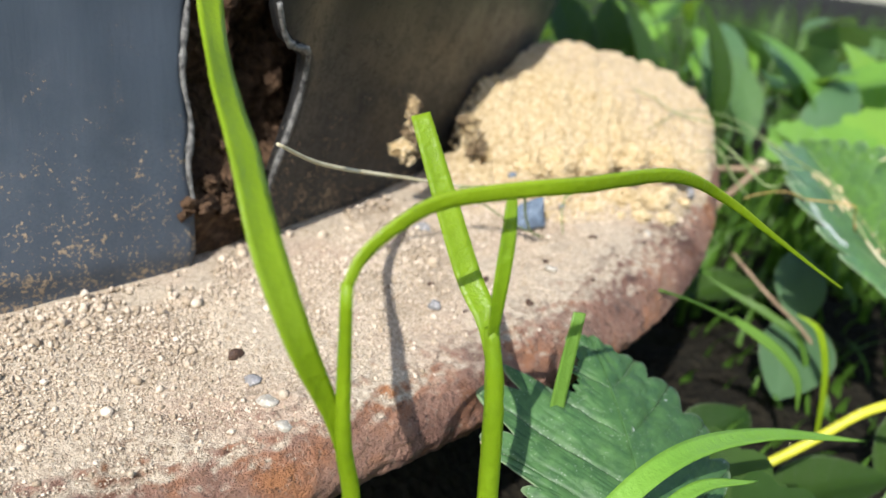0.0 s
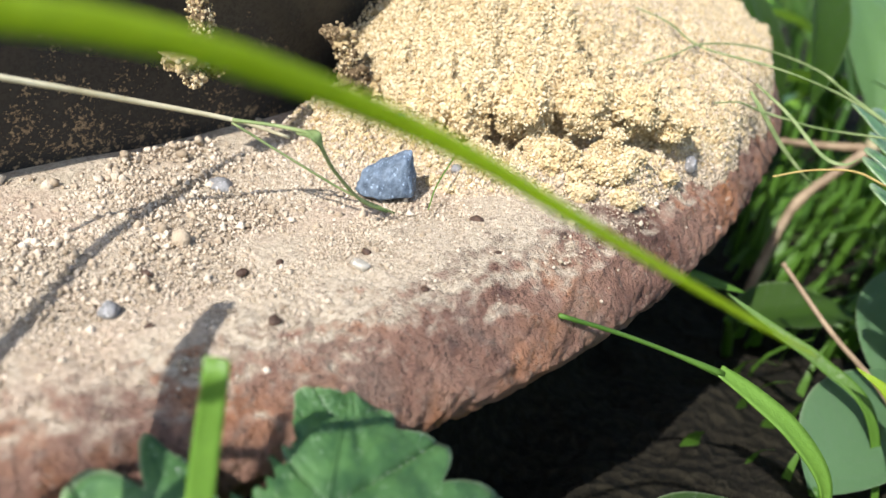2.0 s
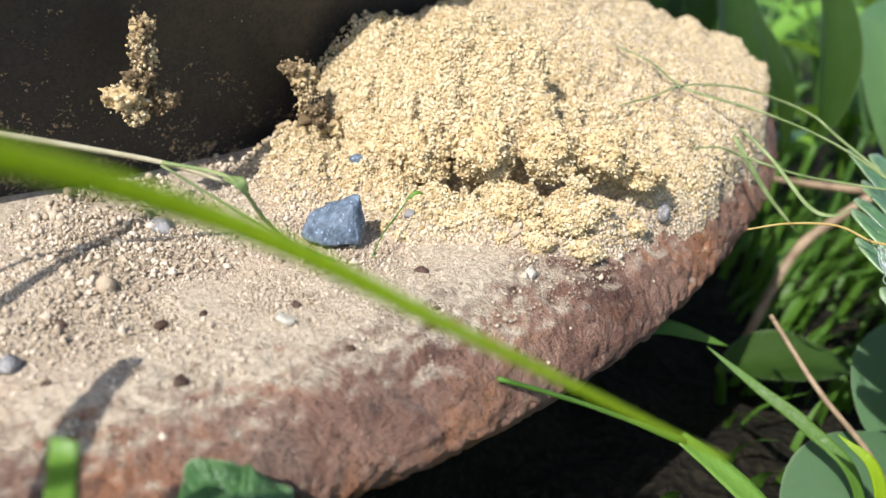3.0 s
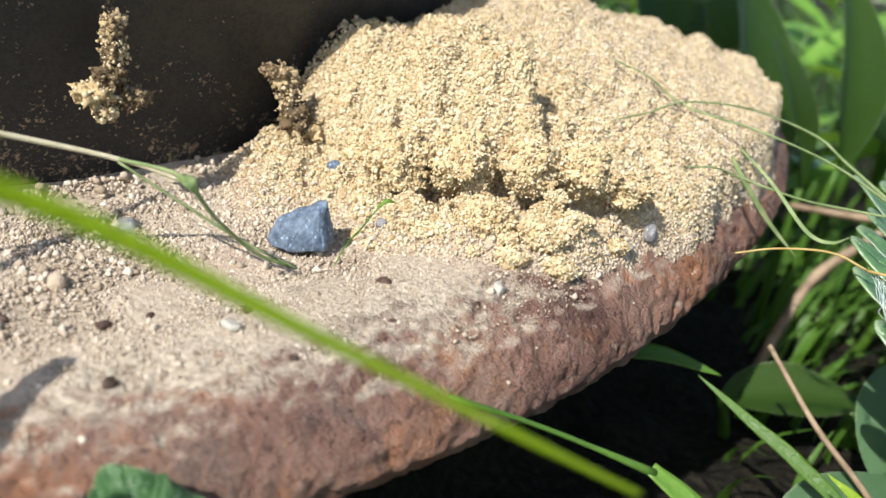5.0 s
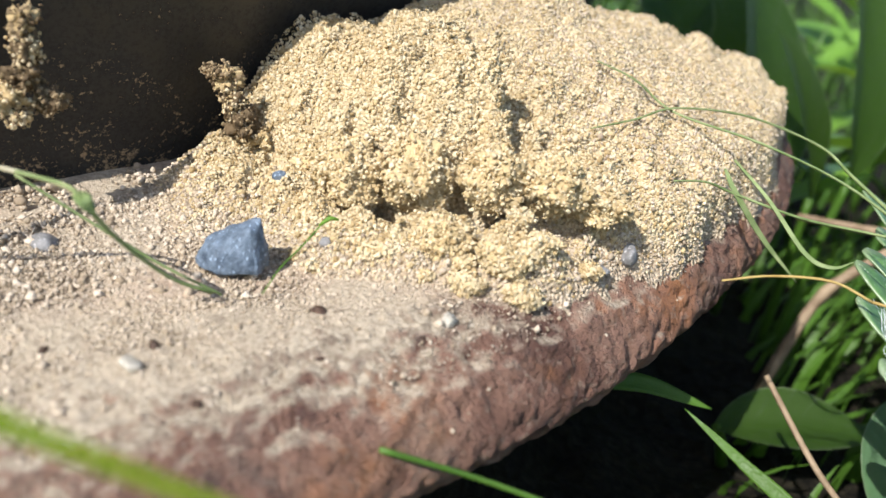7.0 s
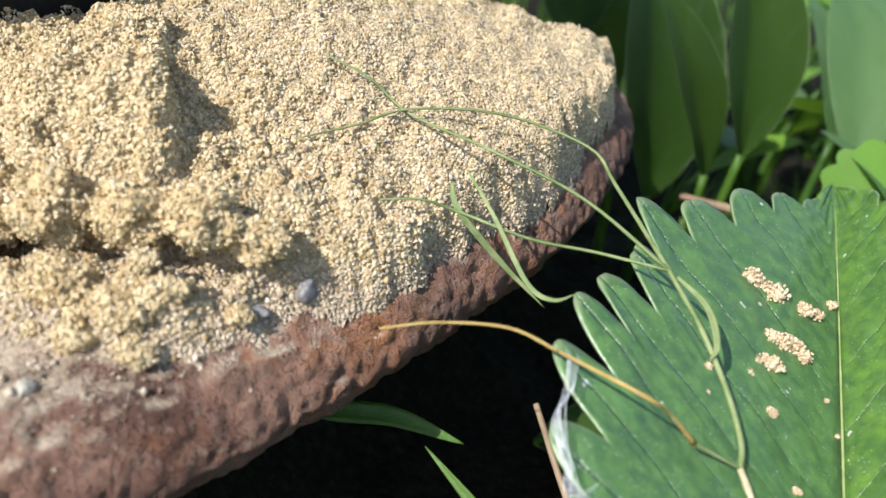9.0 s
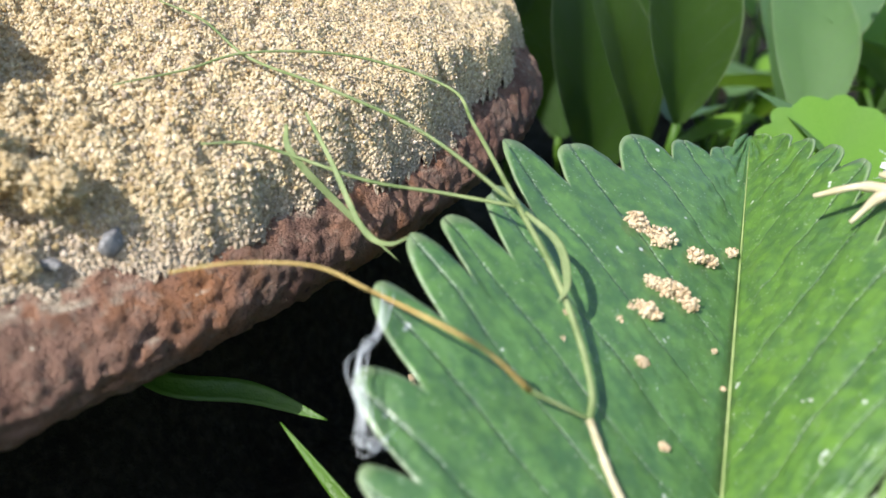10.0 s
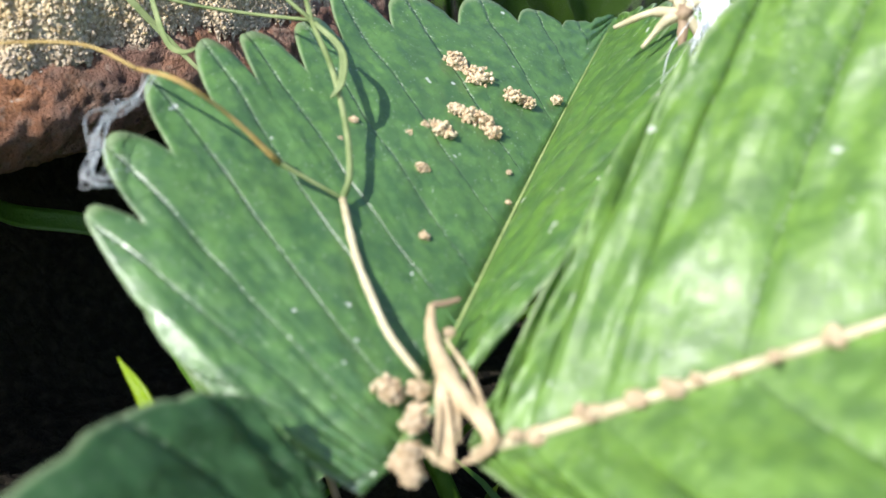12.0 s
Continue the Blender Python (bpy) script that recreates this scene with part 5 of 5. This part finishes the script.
# ---- grass blades by the plate ----
def tall_grass():
    a = thing("grass_plant", "bright green bent grass stem arching over the plate", "grass", group="grass before the plate")
    part("stem", tube([(-0.0030, 0.0745, -0.002), (-0.0045, 0.0735, 0.030), (-0.0054, 0.0727, 0.0466), (-0.0068, 0.0701, 0.0565), (-0.0075, 0.0666, 0.0750)], [0.0010, 0.0010, 0.0010, 0.0009, 0.0006], 8), GRASS, a)
    part("blade", blade([(-0.0075, 0.0666, 0.0745), (-0.0064, 0.0678, 0.0773), (-0.0036, 0.0694, 0.0801), (0.0003, 0.0715, 0.0823), (0.0069, 0.0742, 0.0834), (0.0149, 0.0785, 0.0838), (0.0277, 0.0900, 0.0832), (0.0385, 0.1010, 0.0783), (0.0495, 0.1082, 0.0718), (0.0617, 0.1157, 0.0646), (0.0670, 0.1188, 0.0616)], 0.0018, (-0.4, 0.8, 0.1), 10, 0.15, taper=(0.6, 1.0, 0.16), fade=2.6), GRASS, a)
    part("blade", blade([(-0.0070, 0.0703, 0.0545), (-0.0082, 0.0690, 0.0600), (-0.0113, 0.0662, 0.0686), (-0.0153, 0.0680, 0.0775), (-0.0189, 0.0736, 0.0848), (-0.0221, 0.0790, 0.0895), (-0.0258, 0.0870, 0.0965), (-0.0280, 0.0930, 0.1080), (-0.0295, 0.0970, 0.1200)], 0.0040, (0.75, -0.66, 0.0), 10, 0.15, taper=(0.2, 1.0, 0.45)), GRASS, a, "broad bright blade")
    b = thing("grass_plant", "bright green forked grass blade standing before the plate", "grass", group="grass before the plate")
    part("stem", tube([(0.0135, 0.0830, -0.002), (0.0120, 0.0822, 0.022), (0.0107, 0.0815, 0.0427), (0.0094, 0.0805, 0.0575), (0.0080, 0.0810, 0.0655)], [0.0013, 0.0013, 0.0013, 0.0012, 0.0009], 8), GRASS, b)
    part("blade", blade([(0.0088, 0.0808, 0.0610), (0.0075, 0.0818, 0.0660), (0.0050, 0.0850, 0.0698), (0.0015, 0.0873, 0.0775), (-0.0026, 0.0905, 0.0868)], 0.0030, (0.2, -1, 0.4), 10, 0.15, taper=(0.5, 1.0, 0.75)), GRASS, b)
    part("blade", blade([(0.0082, 0.0806, 0.0640), (0.0080, 0.0785, 0.0709), (0.0081, 0.0789, 0.0771), (0.0079, 0.0801, 0.0824)], 0.0017, (0.2, -1, 0.4), 8, 0.15, taper=(0.6, 1.0, 0.5)), GRASS, b)
    c = thing("grass_stub", "short cut green grass blade by the plate", "grass", group="grass before the plate")
    part("blade", blade([(0.0235, 0.1040, -0.002), (0.0232, 0.1062, 0.020), (0.0230, 0.1078, 0.0400), (0.0240, 0.1090, 0.0566)], 0.0024, (0.2, -1, 0.2), 8, 0.2, taper=(0.9, 1.0, 0.8)), GRASS_MID, c)
    d = thing("grass_shoot", "green grass shoot with a folded leaf under the plate", "grass")
    part("stem", tube([(0.0480, 0.1485, 0.0465), (0.0561, 0.1539, 0.0430), (0.0635, 0.1588, 0.0393), (0.0709, 0.1639, 0.0352)], [0.0003, 0.0003, 0.00032, 0.0006], 7), GRASS_MID, d)
    part("blade", blade([(0.0705, 0.1637, 0.0358), (0.0755, 0.1630, 0.0335), (0.0815, 0.1615, 0.0300), (0.0865, 0.1600, 0.0245), (0.0880, 0.1590, 0.0170)], 0.0034, (0.3, -0.6, 0.9), 10, 0.3, taper=(0.55, 1.0, 0.04)), GRASS_MID, d)
    e = thing("grass_plant", "pale green grass blade lying low before the plate", "grass")
    part("blade", blade([(0.0120, 0.0640, 0.020), (0.0200, 0.0750, 0.038), (0.0331, 0.0860, 0.0470), (0.0520, 0.1010, 0.0440), (0.0766, 0.1155, 0.0364)], 0.0030, (0.1, -0.4, 1), 10, 0.2), BROAD_BRIGHT, e)
    part("blade", blade([(0.0140, 0.0630, 0.016), (0.0240, 0.0750, 0.0330), (0.0370, 0.0870, 0.0420), (0.0500, 0.0950, 0.0400)], 0.0022, (0.1, -0.4, 1), 10, 0.2), BROAD_BRIGHT, e)
    f = thing("yellow_stem", "yellow runner stem with fine hairs lying in the grass", "plant stem")
    part("stem", tube([(0.0620, 0.1335, 0.0090), (0.0662, 0.1345, 0.0136), (0.0790, 0.1358, 0.0230), (0.0902, 0.1369, 0.0313), (0.1020, 0.1380, 0.0330), (0.118, 0.139, 0.018)], [0.0009, 0.0010, 0.0010, 0.0010, 0.0010, 0.0010], 9), STEM_YELLOW, f)
    rnd = random.Random(8)
    for _ in range(26):
        u = rnd.random()
        p = Vector((0.0662, 0.1345, 0.0136)).lerp(Vector((0.0902, 0.1369, 0.0313)), u)
        w = Vector((rnd.gauss(-0.3, 0.4), rnd.gauss(-0.4, 0.4), rnd.gauss(0.6, 0.4))).normalized()
        part("hair", tube([p + w * 0.0008, p + w * 0.0016, p + w * 0.0024], [0.00007, 0.00005, 0.00002], 4, 2), STRAW_PALE, f)
    g = thing("dry_stick", "brown dry stalk leaning in the weeds", "stick")
    part("stick", tube([(0.0950, 0.2700, 0.0040), (0.1020, 0.2790, 0.0260), (0.1100, 0.2810, 0.0370), (0.1182, 0.2840, 0.0450)], [0.0013, 0.0013, 0.0012, 0.0013], 8, 6, 0.2), STRAW_BROWN, g)
    part("side_stick", tube([(0.1182, 0.2840, 0.0445), (0.1080, 0.2900, 0.0420), (0.0950, 0.2960, 0.0400)], [0.0013, 0.0010, 0.0008], 7), STRAW_BROWN, g)
    part("pale_tip", clod_at((0.1184, 0.2842, 0.0456), 0.0024), STRAW_PALE, g, "whitish broken tip")
    h = thing("dry_stick", "thin pale dry stalk leaning in the shade", "stick")
    part("stick", tube([(0.0870, 0.2130, 0.0350), (0.0960, 0.2040, 0.0270), (0.1052, 0.1995, 0.0200), (0.112, 0.196, 0.012)], [0.00045, 0.0005, 0.0005, 0.0005], 7), STRAW_BROWN, h)
    i = thing("grass_plant", "green grass blade coloured darker for the shade below the plate", "grass")
    part("blade", blade([(0.0480, 0.2020, 0.0330), (0.0608, 0.1990, 0.0335), (0.0702, 0.2028, 0.0330), (0.0800, 0.2045, 0.0312)], 0.0030, (0.1, -0.7, 0.7), 10, 0.25), GRASS_SHADED, i)
    j = thing("grass_plant", "green grass blade rising below the plate", "grass")
    part("blade", blade([(0.1060, 0.1790, -0.002), (0.1040, 0.1800, 0.016), (0.1000, 0.1812, 0.0275), (0.0942, 0.1832, 0.0310)], 0.0020, (0.2, -1, 0.4), 10, 0.2), GRASS, j)
    part("blade", blade([(0.1080, 0.1880, -0.002), (0.1018, 0.1903, 0.0190), (0.0930, 0.1935, 0.0255), (0.0856, 0.1967, 0.0283), (0.0761, 0.2003, 0.0322)], 0.0022, (0.2, -1, 0.4), 10, 0.2), GRASS_SHADED, j)


def clod_at(p, s):
    bm = clod(s, 31, level=2)
    bmesh.ops.translate(bm, verts=bm.verts, vec=p)
    return bm


tall_grass()


# ---- weeds round about ----
def broad_leaf(size, width, bend, fold, name="leaf", seed=0):
    """An oval leaf along +y from the origin, bent down towards its tip."""
    bm = bmesh.new()
    uv = bm.loops.layers.uv.new("leaf")
    nu, nv = 14, 3
    rows = []
    for i in range(nu + 1):
        u = i / nu
        w = width * size * math.sin(math.pi * min(1, u * 0.96 + 0.02)) ** 0.8 * (1 - 0.25 * u)
        a = bend * u
        cy = size * (math.sin(a) / max(bend, 1e-3)) if bend else size * u
        cz = -size * (1 - math.cos(a)) / max(bend, 1e-3) if bend else 0
        row = []
        for j in range(-nv, nv + 1):
            f = j / nv
            row.append(bm.verts.new((f * w, cy, cz + abs(f) * w * fold + 0.015 * size * noise.noise(Vector((u * 4, f * 2, seed))))))
        rows.append(row)
    for a, b in zip(rows, rows[1:]):
        for j in range(2 * nv):
            face = bm.faces.new((a[j], a[j + 1], b[j + 1], b[j]))
            for l, (i, k) in zip(face.loops, ((0, j), (0, j + 1), (1, j + 1), (1, j))):
                f = abs(k - nv) / nv
                l[uv].uv = ((rows.index(a) + i) / nu - 0.22 * f + (1.0 if j >= nv else 0.0), f)
    return bm


def lobed_leaf(size, seed=0):
    """A small crenate leaf, fan-shaped."""
    bm = bmesh.new()
    c = bm.verts.new((0, 0, 0))
    rings = []
    for r in (0.35, 0.7, 1.0):
        ring = []
        for k in range(41):
            a = math.radians(-125 + 250 * k / 40)
            lobe = 1 - 0.14 * (abs(((k / 40 * 9) % 1) - 0.5) * 2) ** 2 * r ** 3
            ring.append(bm.verts.new((size * r * lobe * math.sin(a), size * (0.25 * r + r * lobe * math.cos(a) * 0.85), 0.10 * size * r * r * math.cos(a * 5) * 0.4 + 0.06 * size * r)))
        rings.append(ring)
    for k in range(40):
        bm.faces.new((c, rings[0][k], rings[0][k + 1]))
    for a, b in zip(rings, rings[1:]):
        for k in range(40):
            bm.faces.new((a[k], b[k], b[k + 1], a[k + 1]))
    return bm


def leaf_data():
    kinds = []
    for k in range(5):
        bm = broad_leaf(1.0, (0.26, 0.20, 0.32, 0.16, 0.24)[k], (0.5, 0.9, 0.35, 0.7, 1.2)[k], (0.25, 0.15, 0.3, 0.35, 0.2)[k], seed=k)
        me = bpy.data.meshes.new("leaf")
        bm.to_mesh(me)
        bm.free()
        kinds.append(me)
    bm = lobed_leaf(0.6, 1)
    me = bpy.data.meshes.new("leaf")
    bm.to_mesh(me)
    bm.free()
    kinds.append(me)
    for me in kinds:
        me.shade_smooth()
    return kinds


LEAF_DATA = leaf_data()
LEAF_SETS = {}


def leaf_mesh(kind, material):
    key = (kind, material.name)
    if key not in LEAF_SETS:
        me = LEAF_DATA[kind].copy()
        me.materials.clear()
        me.materials.append(material)
        LEAF_SETS[key] = me
    return LEAF_SETS[key]


def weed(x, y, height, leaves, kind, material, rnd, size=(0.03, 0.05), lean=(0, 0), label="green leafy weed growing in the grass", spread=0.9):
    """A small plant: stems from one root, each with a leaf."""
    root = thing("weed", label, "weed", group="weeds round the plate")
    g = float(ground_height(np.array([x]), np.array([y]))[0]) - 0.002
    for k in range(leaves):
        a = 2 * math.pi * (k / leaves) + rnd.uniform(-0.5, 0.5)
        r = rnd.uniform(0.15, 0.5) * height * spread
        top = Vector((x + lean[0] + r * math.cos(a), y + lean[1] + r * math.sin(a), g + height * rnd.uniform(0.55, 1.0)))
        part("stem", tube([(x, y, g), ((x + top.x) / 2 + 0.2 * (x - top.x), (y + top.y) / 2 + 0.2 * (y - top.y), g + (top.z - g) * 0.6), top], [0.0012, 0.0010, 0.0008], 6, 4), GRASS_SHADED, root)
        ob = hang("leaf", leaf_mesh(kind, material), None, root, smooth=False)
        s = rnd.uniform(*size)
        way = Euler((rnd.uniform(-0.5, 0.9), rnd.uniform(-0.4, 0.4), a - math.pi / 2 + rnd.uniform(-0.6, 0.6)))
        ob.matrix_basis = Matrix.LocRotScale(top, way, (s, s, s))
    return root


def lone_leaf(root_at, at, way, size, kind, material, label):
    """One leaf set where it is seen, on its own stem."""
    root = thing("weed", label, "weed", group="weeds round the plate")
    at = Vector(at)
    g = float(ground_height(np.array([root_at[0]]), np.array([root_at[1]]))[0]) - 0.002
    part("stem", tube([(*root_at, g), ((root_at[0] + at.x) / 2, (root_at[1] + at.y) / 2, g + (at.z - g) * 0.6), at], [0.0014, 0.0012, 0.0010], 6, 4), GRASS_SHADED, root)
    ob = hang("leaf", leaf_mesh(kind, material), None, root, smooth=False)
    ob.matrix_basis = Matrix.LocRotScale(at, Euler([radians(v) for v in way]), (size, size, size))


lone_leaf((0.100, 0.305), (0.1045, 0.303, 0.050), (84, 0, 58), 0.050, 2, BROAD, "upright broad green leaf behind the plate")
lone_leaf((0.098, 0.312), (0.098, 0.308, 0.042), (80, -10, 72), 0.044, 0, BROAD, "upright broad green leaf behind the plate")
lone_leaf((0.085, 0.325), (0.086, 0.318, 0.030), (80, 6, 60), 0.072, 2, BROAD, "tall dark green leaf behind the plate")
lone_leaf((0.075, 0.335), (0.074, 0.330, 0.035), (78, 0, 10), 0.066, 0, BROAD, "tall dark green leaf behind the plate")
lone_leaf((0.120, 0.335), (0.124, 0.336, 0.048), (76, 10, 45), 0.042, 1, BROAD_PALE, "grey-green upright leaf in the weeds")
lone_leaf((0.138, 0.345), (0.144, 0.342, 0.050), (60, 0, -70), 0.042, 1, BROAD, "grey-green leaning leaf in the weeds")
lone_leaf((0.160, 0.340), (0.160, 0.338, 0.050), (62, 0, 20), 0.055, 1, BROAD_PALE, "grey-green upright leaf in the weeds")
lone_leaf((0.122, 0.300), (0.1330, 0.2900, 0.048), (58, 4, 6), 0.023, 5, BROAD_BRIGHT, "pale lobed leaf in the weeds")
lone_leaf((0.140, 0.300), (0.1490, 0.2920, 0.048), (50, -8, -24), 0.025, 5, BROAD_BRIGHT, "pale lobed leaf in the weeds")
lone_leaf((0.162, 0.300), (0.1640, 0.2960, 0.052), (55, 0, -35), 0.030, 5, BROAD_BRIGHT, "pale lobed leaf in the weeds")
lone_leaf((0.060, 0.340), (0.058, 0.330, 0.060), (65, 0, 30), 0.050, 0, BROAD, "broad green leaf behind the plate")
lone_leaf((0.090, 0.250), (0.085, 0.235, 0.012), (15, 10, -70), 0.030, 2, BROAD, "dull green leaf in the shade under the plate")
lone_leaf((0.100, 0.190), (0.094, 0.182, 0.008), (30, 10, -30), 0.034, 2, BROAD_PALE, "broad green leaf low beside the plate")
lone_leaf((0.115, 0.165), (0.108, 0.155, 0.006), (28, 0, -60), 0.036, 0, BROAD, "broad green leaf low in the grass")
lone_leaf((0.120, 0.215), (0.110, 0.212, 0.016), (40, 0, -15), 0.032, 0, BROAD_PALE, "narrow green leaf low in the grass")
lone_leaf((0.085, 0.150), (0.080, 0.146, 0.000), (25, 0, -80), 0.030, 2, BROAD, "broad green leaf low in the grass")

for x, y, z, turn, size, mat in ((0.130, 0.330, 0.045, 20, 0.060, BROAD_PALE), (0.145, 0.310, 0.040, -35, 0.055, BROAD_PALE), (0.160, 0.325, 0.050, 40, 0.062, BROAD_BRIGHT), (0.128, 0.375, 0.050, -10, 0.060, BROAD_PALE), (0.148, 0.285, 0.032, 65, 0.045, BROAD_PALE), (0.176, 0.300, 0.045, -20, 0.055, BROAD_PALE), (0.075, 0.410, 0.040, 15, 0.065, BROAD_PALE), (0.186, 0.335, 0.050, 10, 0.060, BROAD_BRIGHT)):
    lone_leaf((x + 0.006, y + 0.010), (x, y, z), (64, 6, turn), size, 1, mat, "long grey-green leaf standing in the weeds")
for x, y, z, turn, size in ((0.064, 0.158, 0.002, -50, 0.026), (0.054, 0.140, 0.000, -75, 0.026)):
    lone_leaf((x + 0.010, y - 0.004), (x, y, z), (24, 8, turn), size, 2, BROAD, "broad dark green leaf low in the shade")

RND = random.Random(21)
for _ in range(46):
    a = RND.uniform(-0.6, 2.1)
    d = RND.uniform(0.05, 0.42)
    x, y = 0.10 + d * math.cos(a) * 0.9, 0.27 + d * math.sin(a)
    if math.hypot(x - HUB[0], y - HUB[1]) < 0.335 or (x < 0.02 and y < 0.32) or (0.04 < x < 0.20 and 0.24 < y < 0.350):
        continue
    weed(x, y, RND.uniform(0.035, 0.075) + 0.09 * d, RND.randint(4, 7), RND.choice((0, 1, 2, 3, 4, 5)), RND.choice((BROAD_PALE, BROAD_PALE, BROAD_BRIGHT, BROAD_BRIGHT)), RND, (0.03, 0.06))
for _ in range(22):
    x, y = RND.uniform(0.04, 0.22), RND.uniform(0.06, 0.25)
    r = math.hypot(x - HUB[0], y - HUB[1])
    if r < 0.325 or (0.05 < x < 0.14 and 0.11 < y < 0.22) or (x > 0.085 and 0.11 < y < 0.27 and x < 0.19):
        continue
    weed(x, y, RND.uniform(0.012, 0.026), RND.randint(3, 5), RND.choice((0, 2, 4, 5)), RND.choice((BROAD, BROAD_PALE)), RND, (0.02, 0.035), label="low green weed in the grass", spread=1.2)


def lawn():
    """Grass round the plate: too many blades to count."""
    rnd = random.Random(33)
    me = bpy.data.meshes.new("lawn_grass")
    verts, faces = [], []
    count = 0
    while count < 7000:
        if count < 80:
            a, d = radians(rnd.uniform(-50, -8)), rnd.uniform(0.312, 0.365)
            x, y = HUB[0] + d * math.cos(a), HUB[1] + d * math.sin(a)
            tall = rnd.uniform(0.010, 0.026)
        elif rnd.random() < 0.62:
            x, y = rnd.uniform(-0.15, 0.30), rnd.uniform(-0.06, 0.40)
            tall = rnd.uniform(0.012, 0.040)
        else:
            x, y = rnd.uniform(-0.9, 1.1), rnd.uniform(0.1, 1.6)
            tall = rnd.uniform(0.04, 0.13)
            if math.hypot(x - 0.06, y - 0.15) < 0.27:
                continue
        r = math.hypot(x - HUB[0], y - HUB[1])
        if r < 0.31:
            continue
        if 0.05 < x < 0.20 and 0.08 < y < 0.20:
            tall = min(tall, 0.011)
        if y < 0.12 and x < 0.17:
            tall = min(tall, 0.020)
        if 0.08 < x < 0.20 and 0.10 < y < 0.27:
            tall = min(tall, 0.018)
        if 0.04 < x < 0.17 and 0.09 < y < 0.25 and (count > 80 or rnd.random() < 0.5) and rnd.random() < 0.85:
            continue
        count += 1
        g = float(ground_height(np.array([x]), np.array([y]))[0]) - 0.002
        a, lean = rnd.uniform(0, 2 * math.pi), rnd.uniform(0.1, 0.9) * tall
        if r < 0.345:
            a = math.atan2(y - HUB[1], x - HUB[0]) + rnd.uniform(-1.2, 1.2)
        w = rnd.uniform(0.0008, 0.0019)
        ca, sa = math.cos(a), math.sin(a)
        k = len(verts)
        for i in range(5):
            f = i / 4
            q = (x + lean * f * f * ca, y + lean * f * f * sa, g + tall * (f - 0.25 * f * f))
            s = w * (1 - f) ** 0.6 if i < 4 else 0.0001
            verts += [(q[0] - sa * s, q[1] + ca * s, q[2]), (q[0], q[1], q[2] - s * 0.35), (q[0] + sa * s, q[1] - ca * s, q[2])]
        for i in range(4):
            b = k + 3 * i
            faces += [(b, b + 1, b + 4, b + 3), (b + 1, b + 2, b + 5, b + 4)]
    me.from_pydata(verts, [], faces)
    ob = hang("lawn_grass", me, GRASS_SHADED)
    tagged(ob, "green grass growing round the rusty plate", "grass", kind="stuff")


lawn()
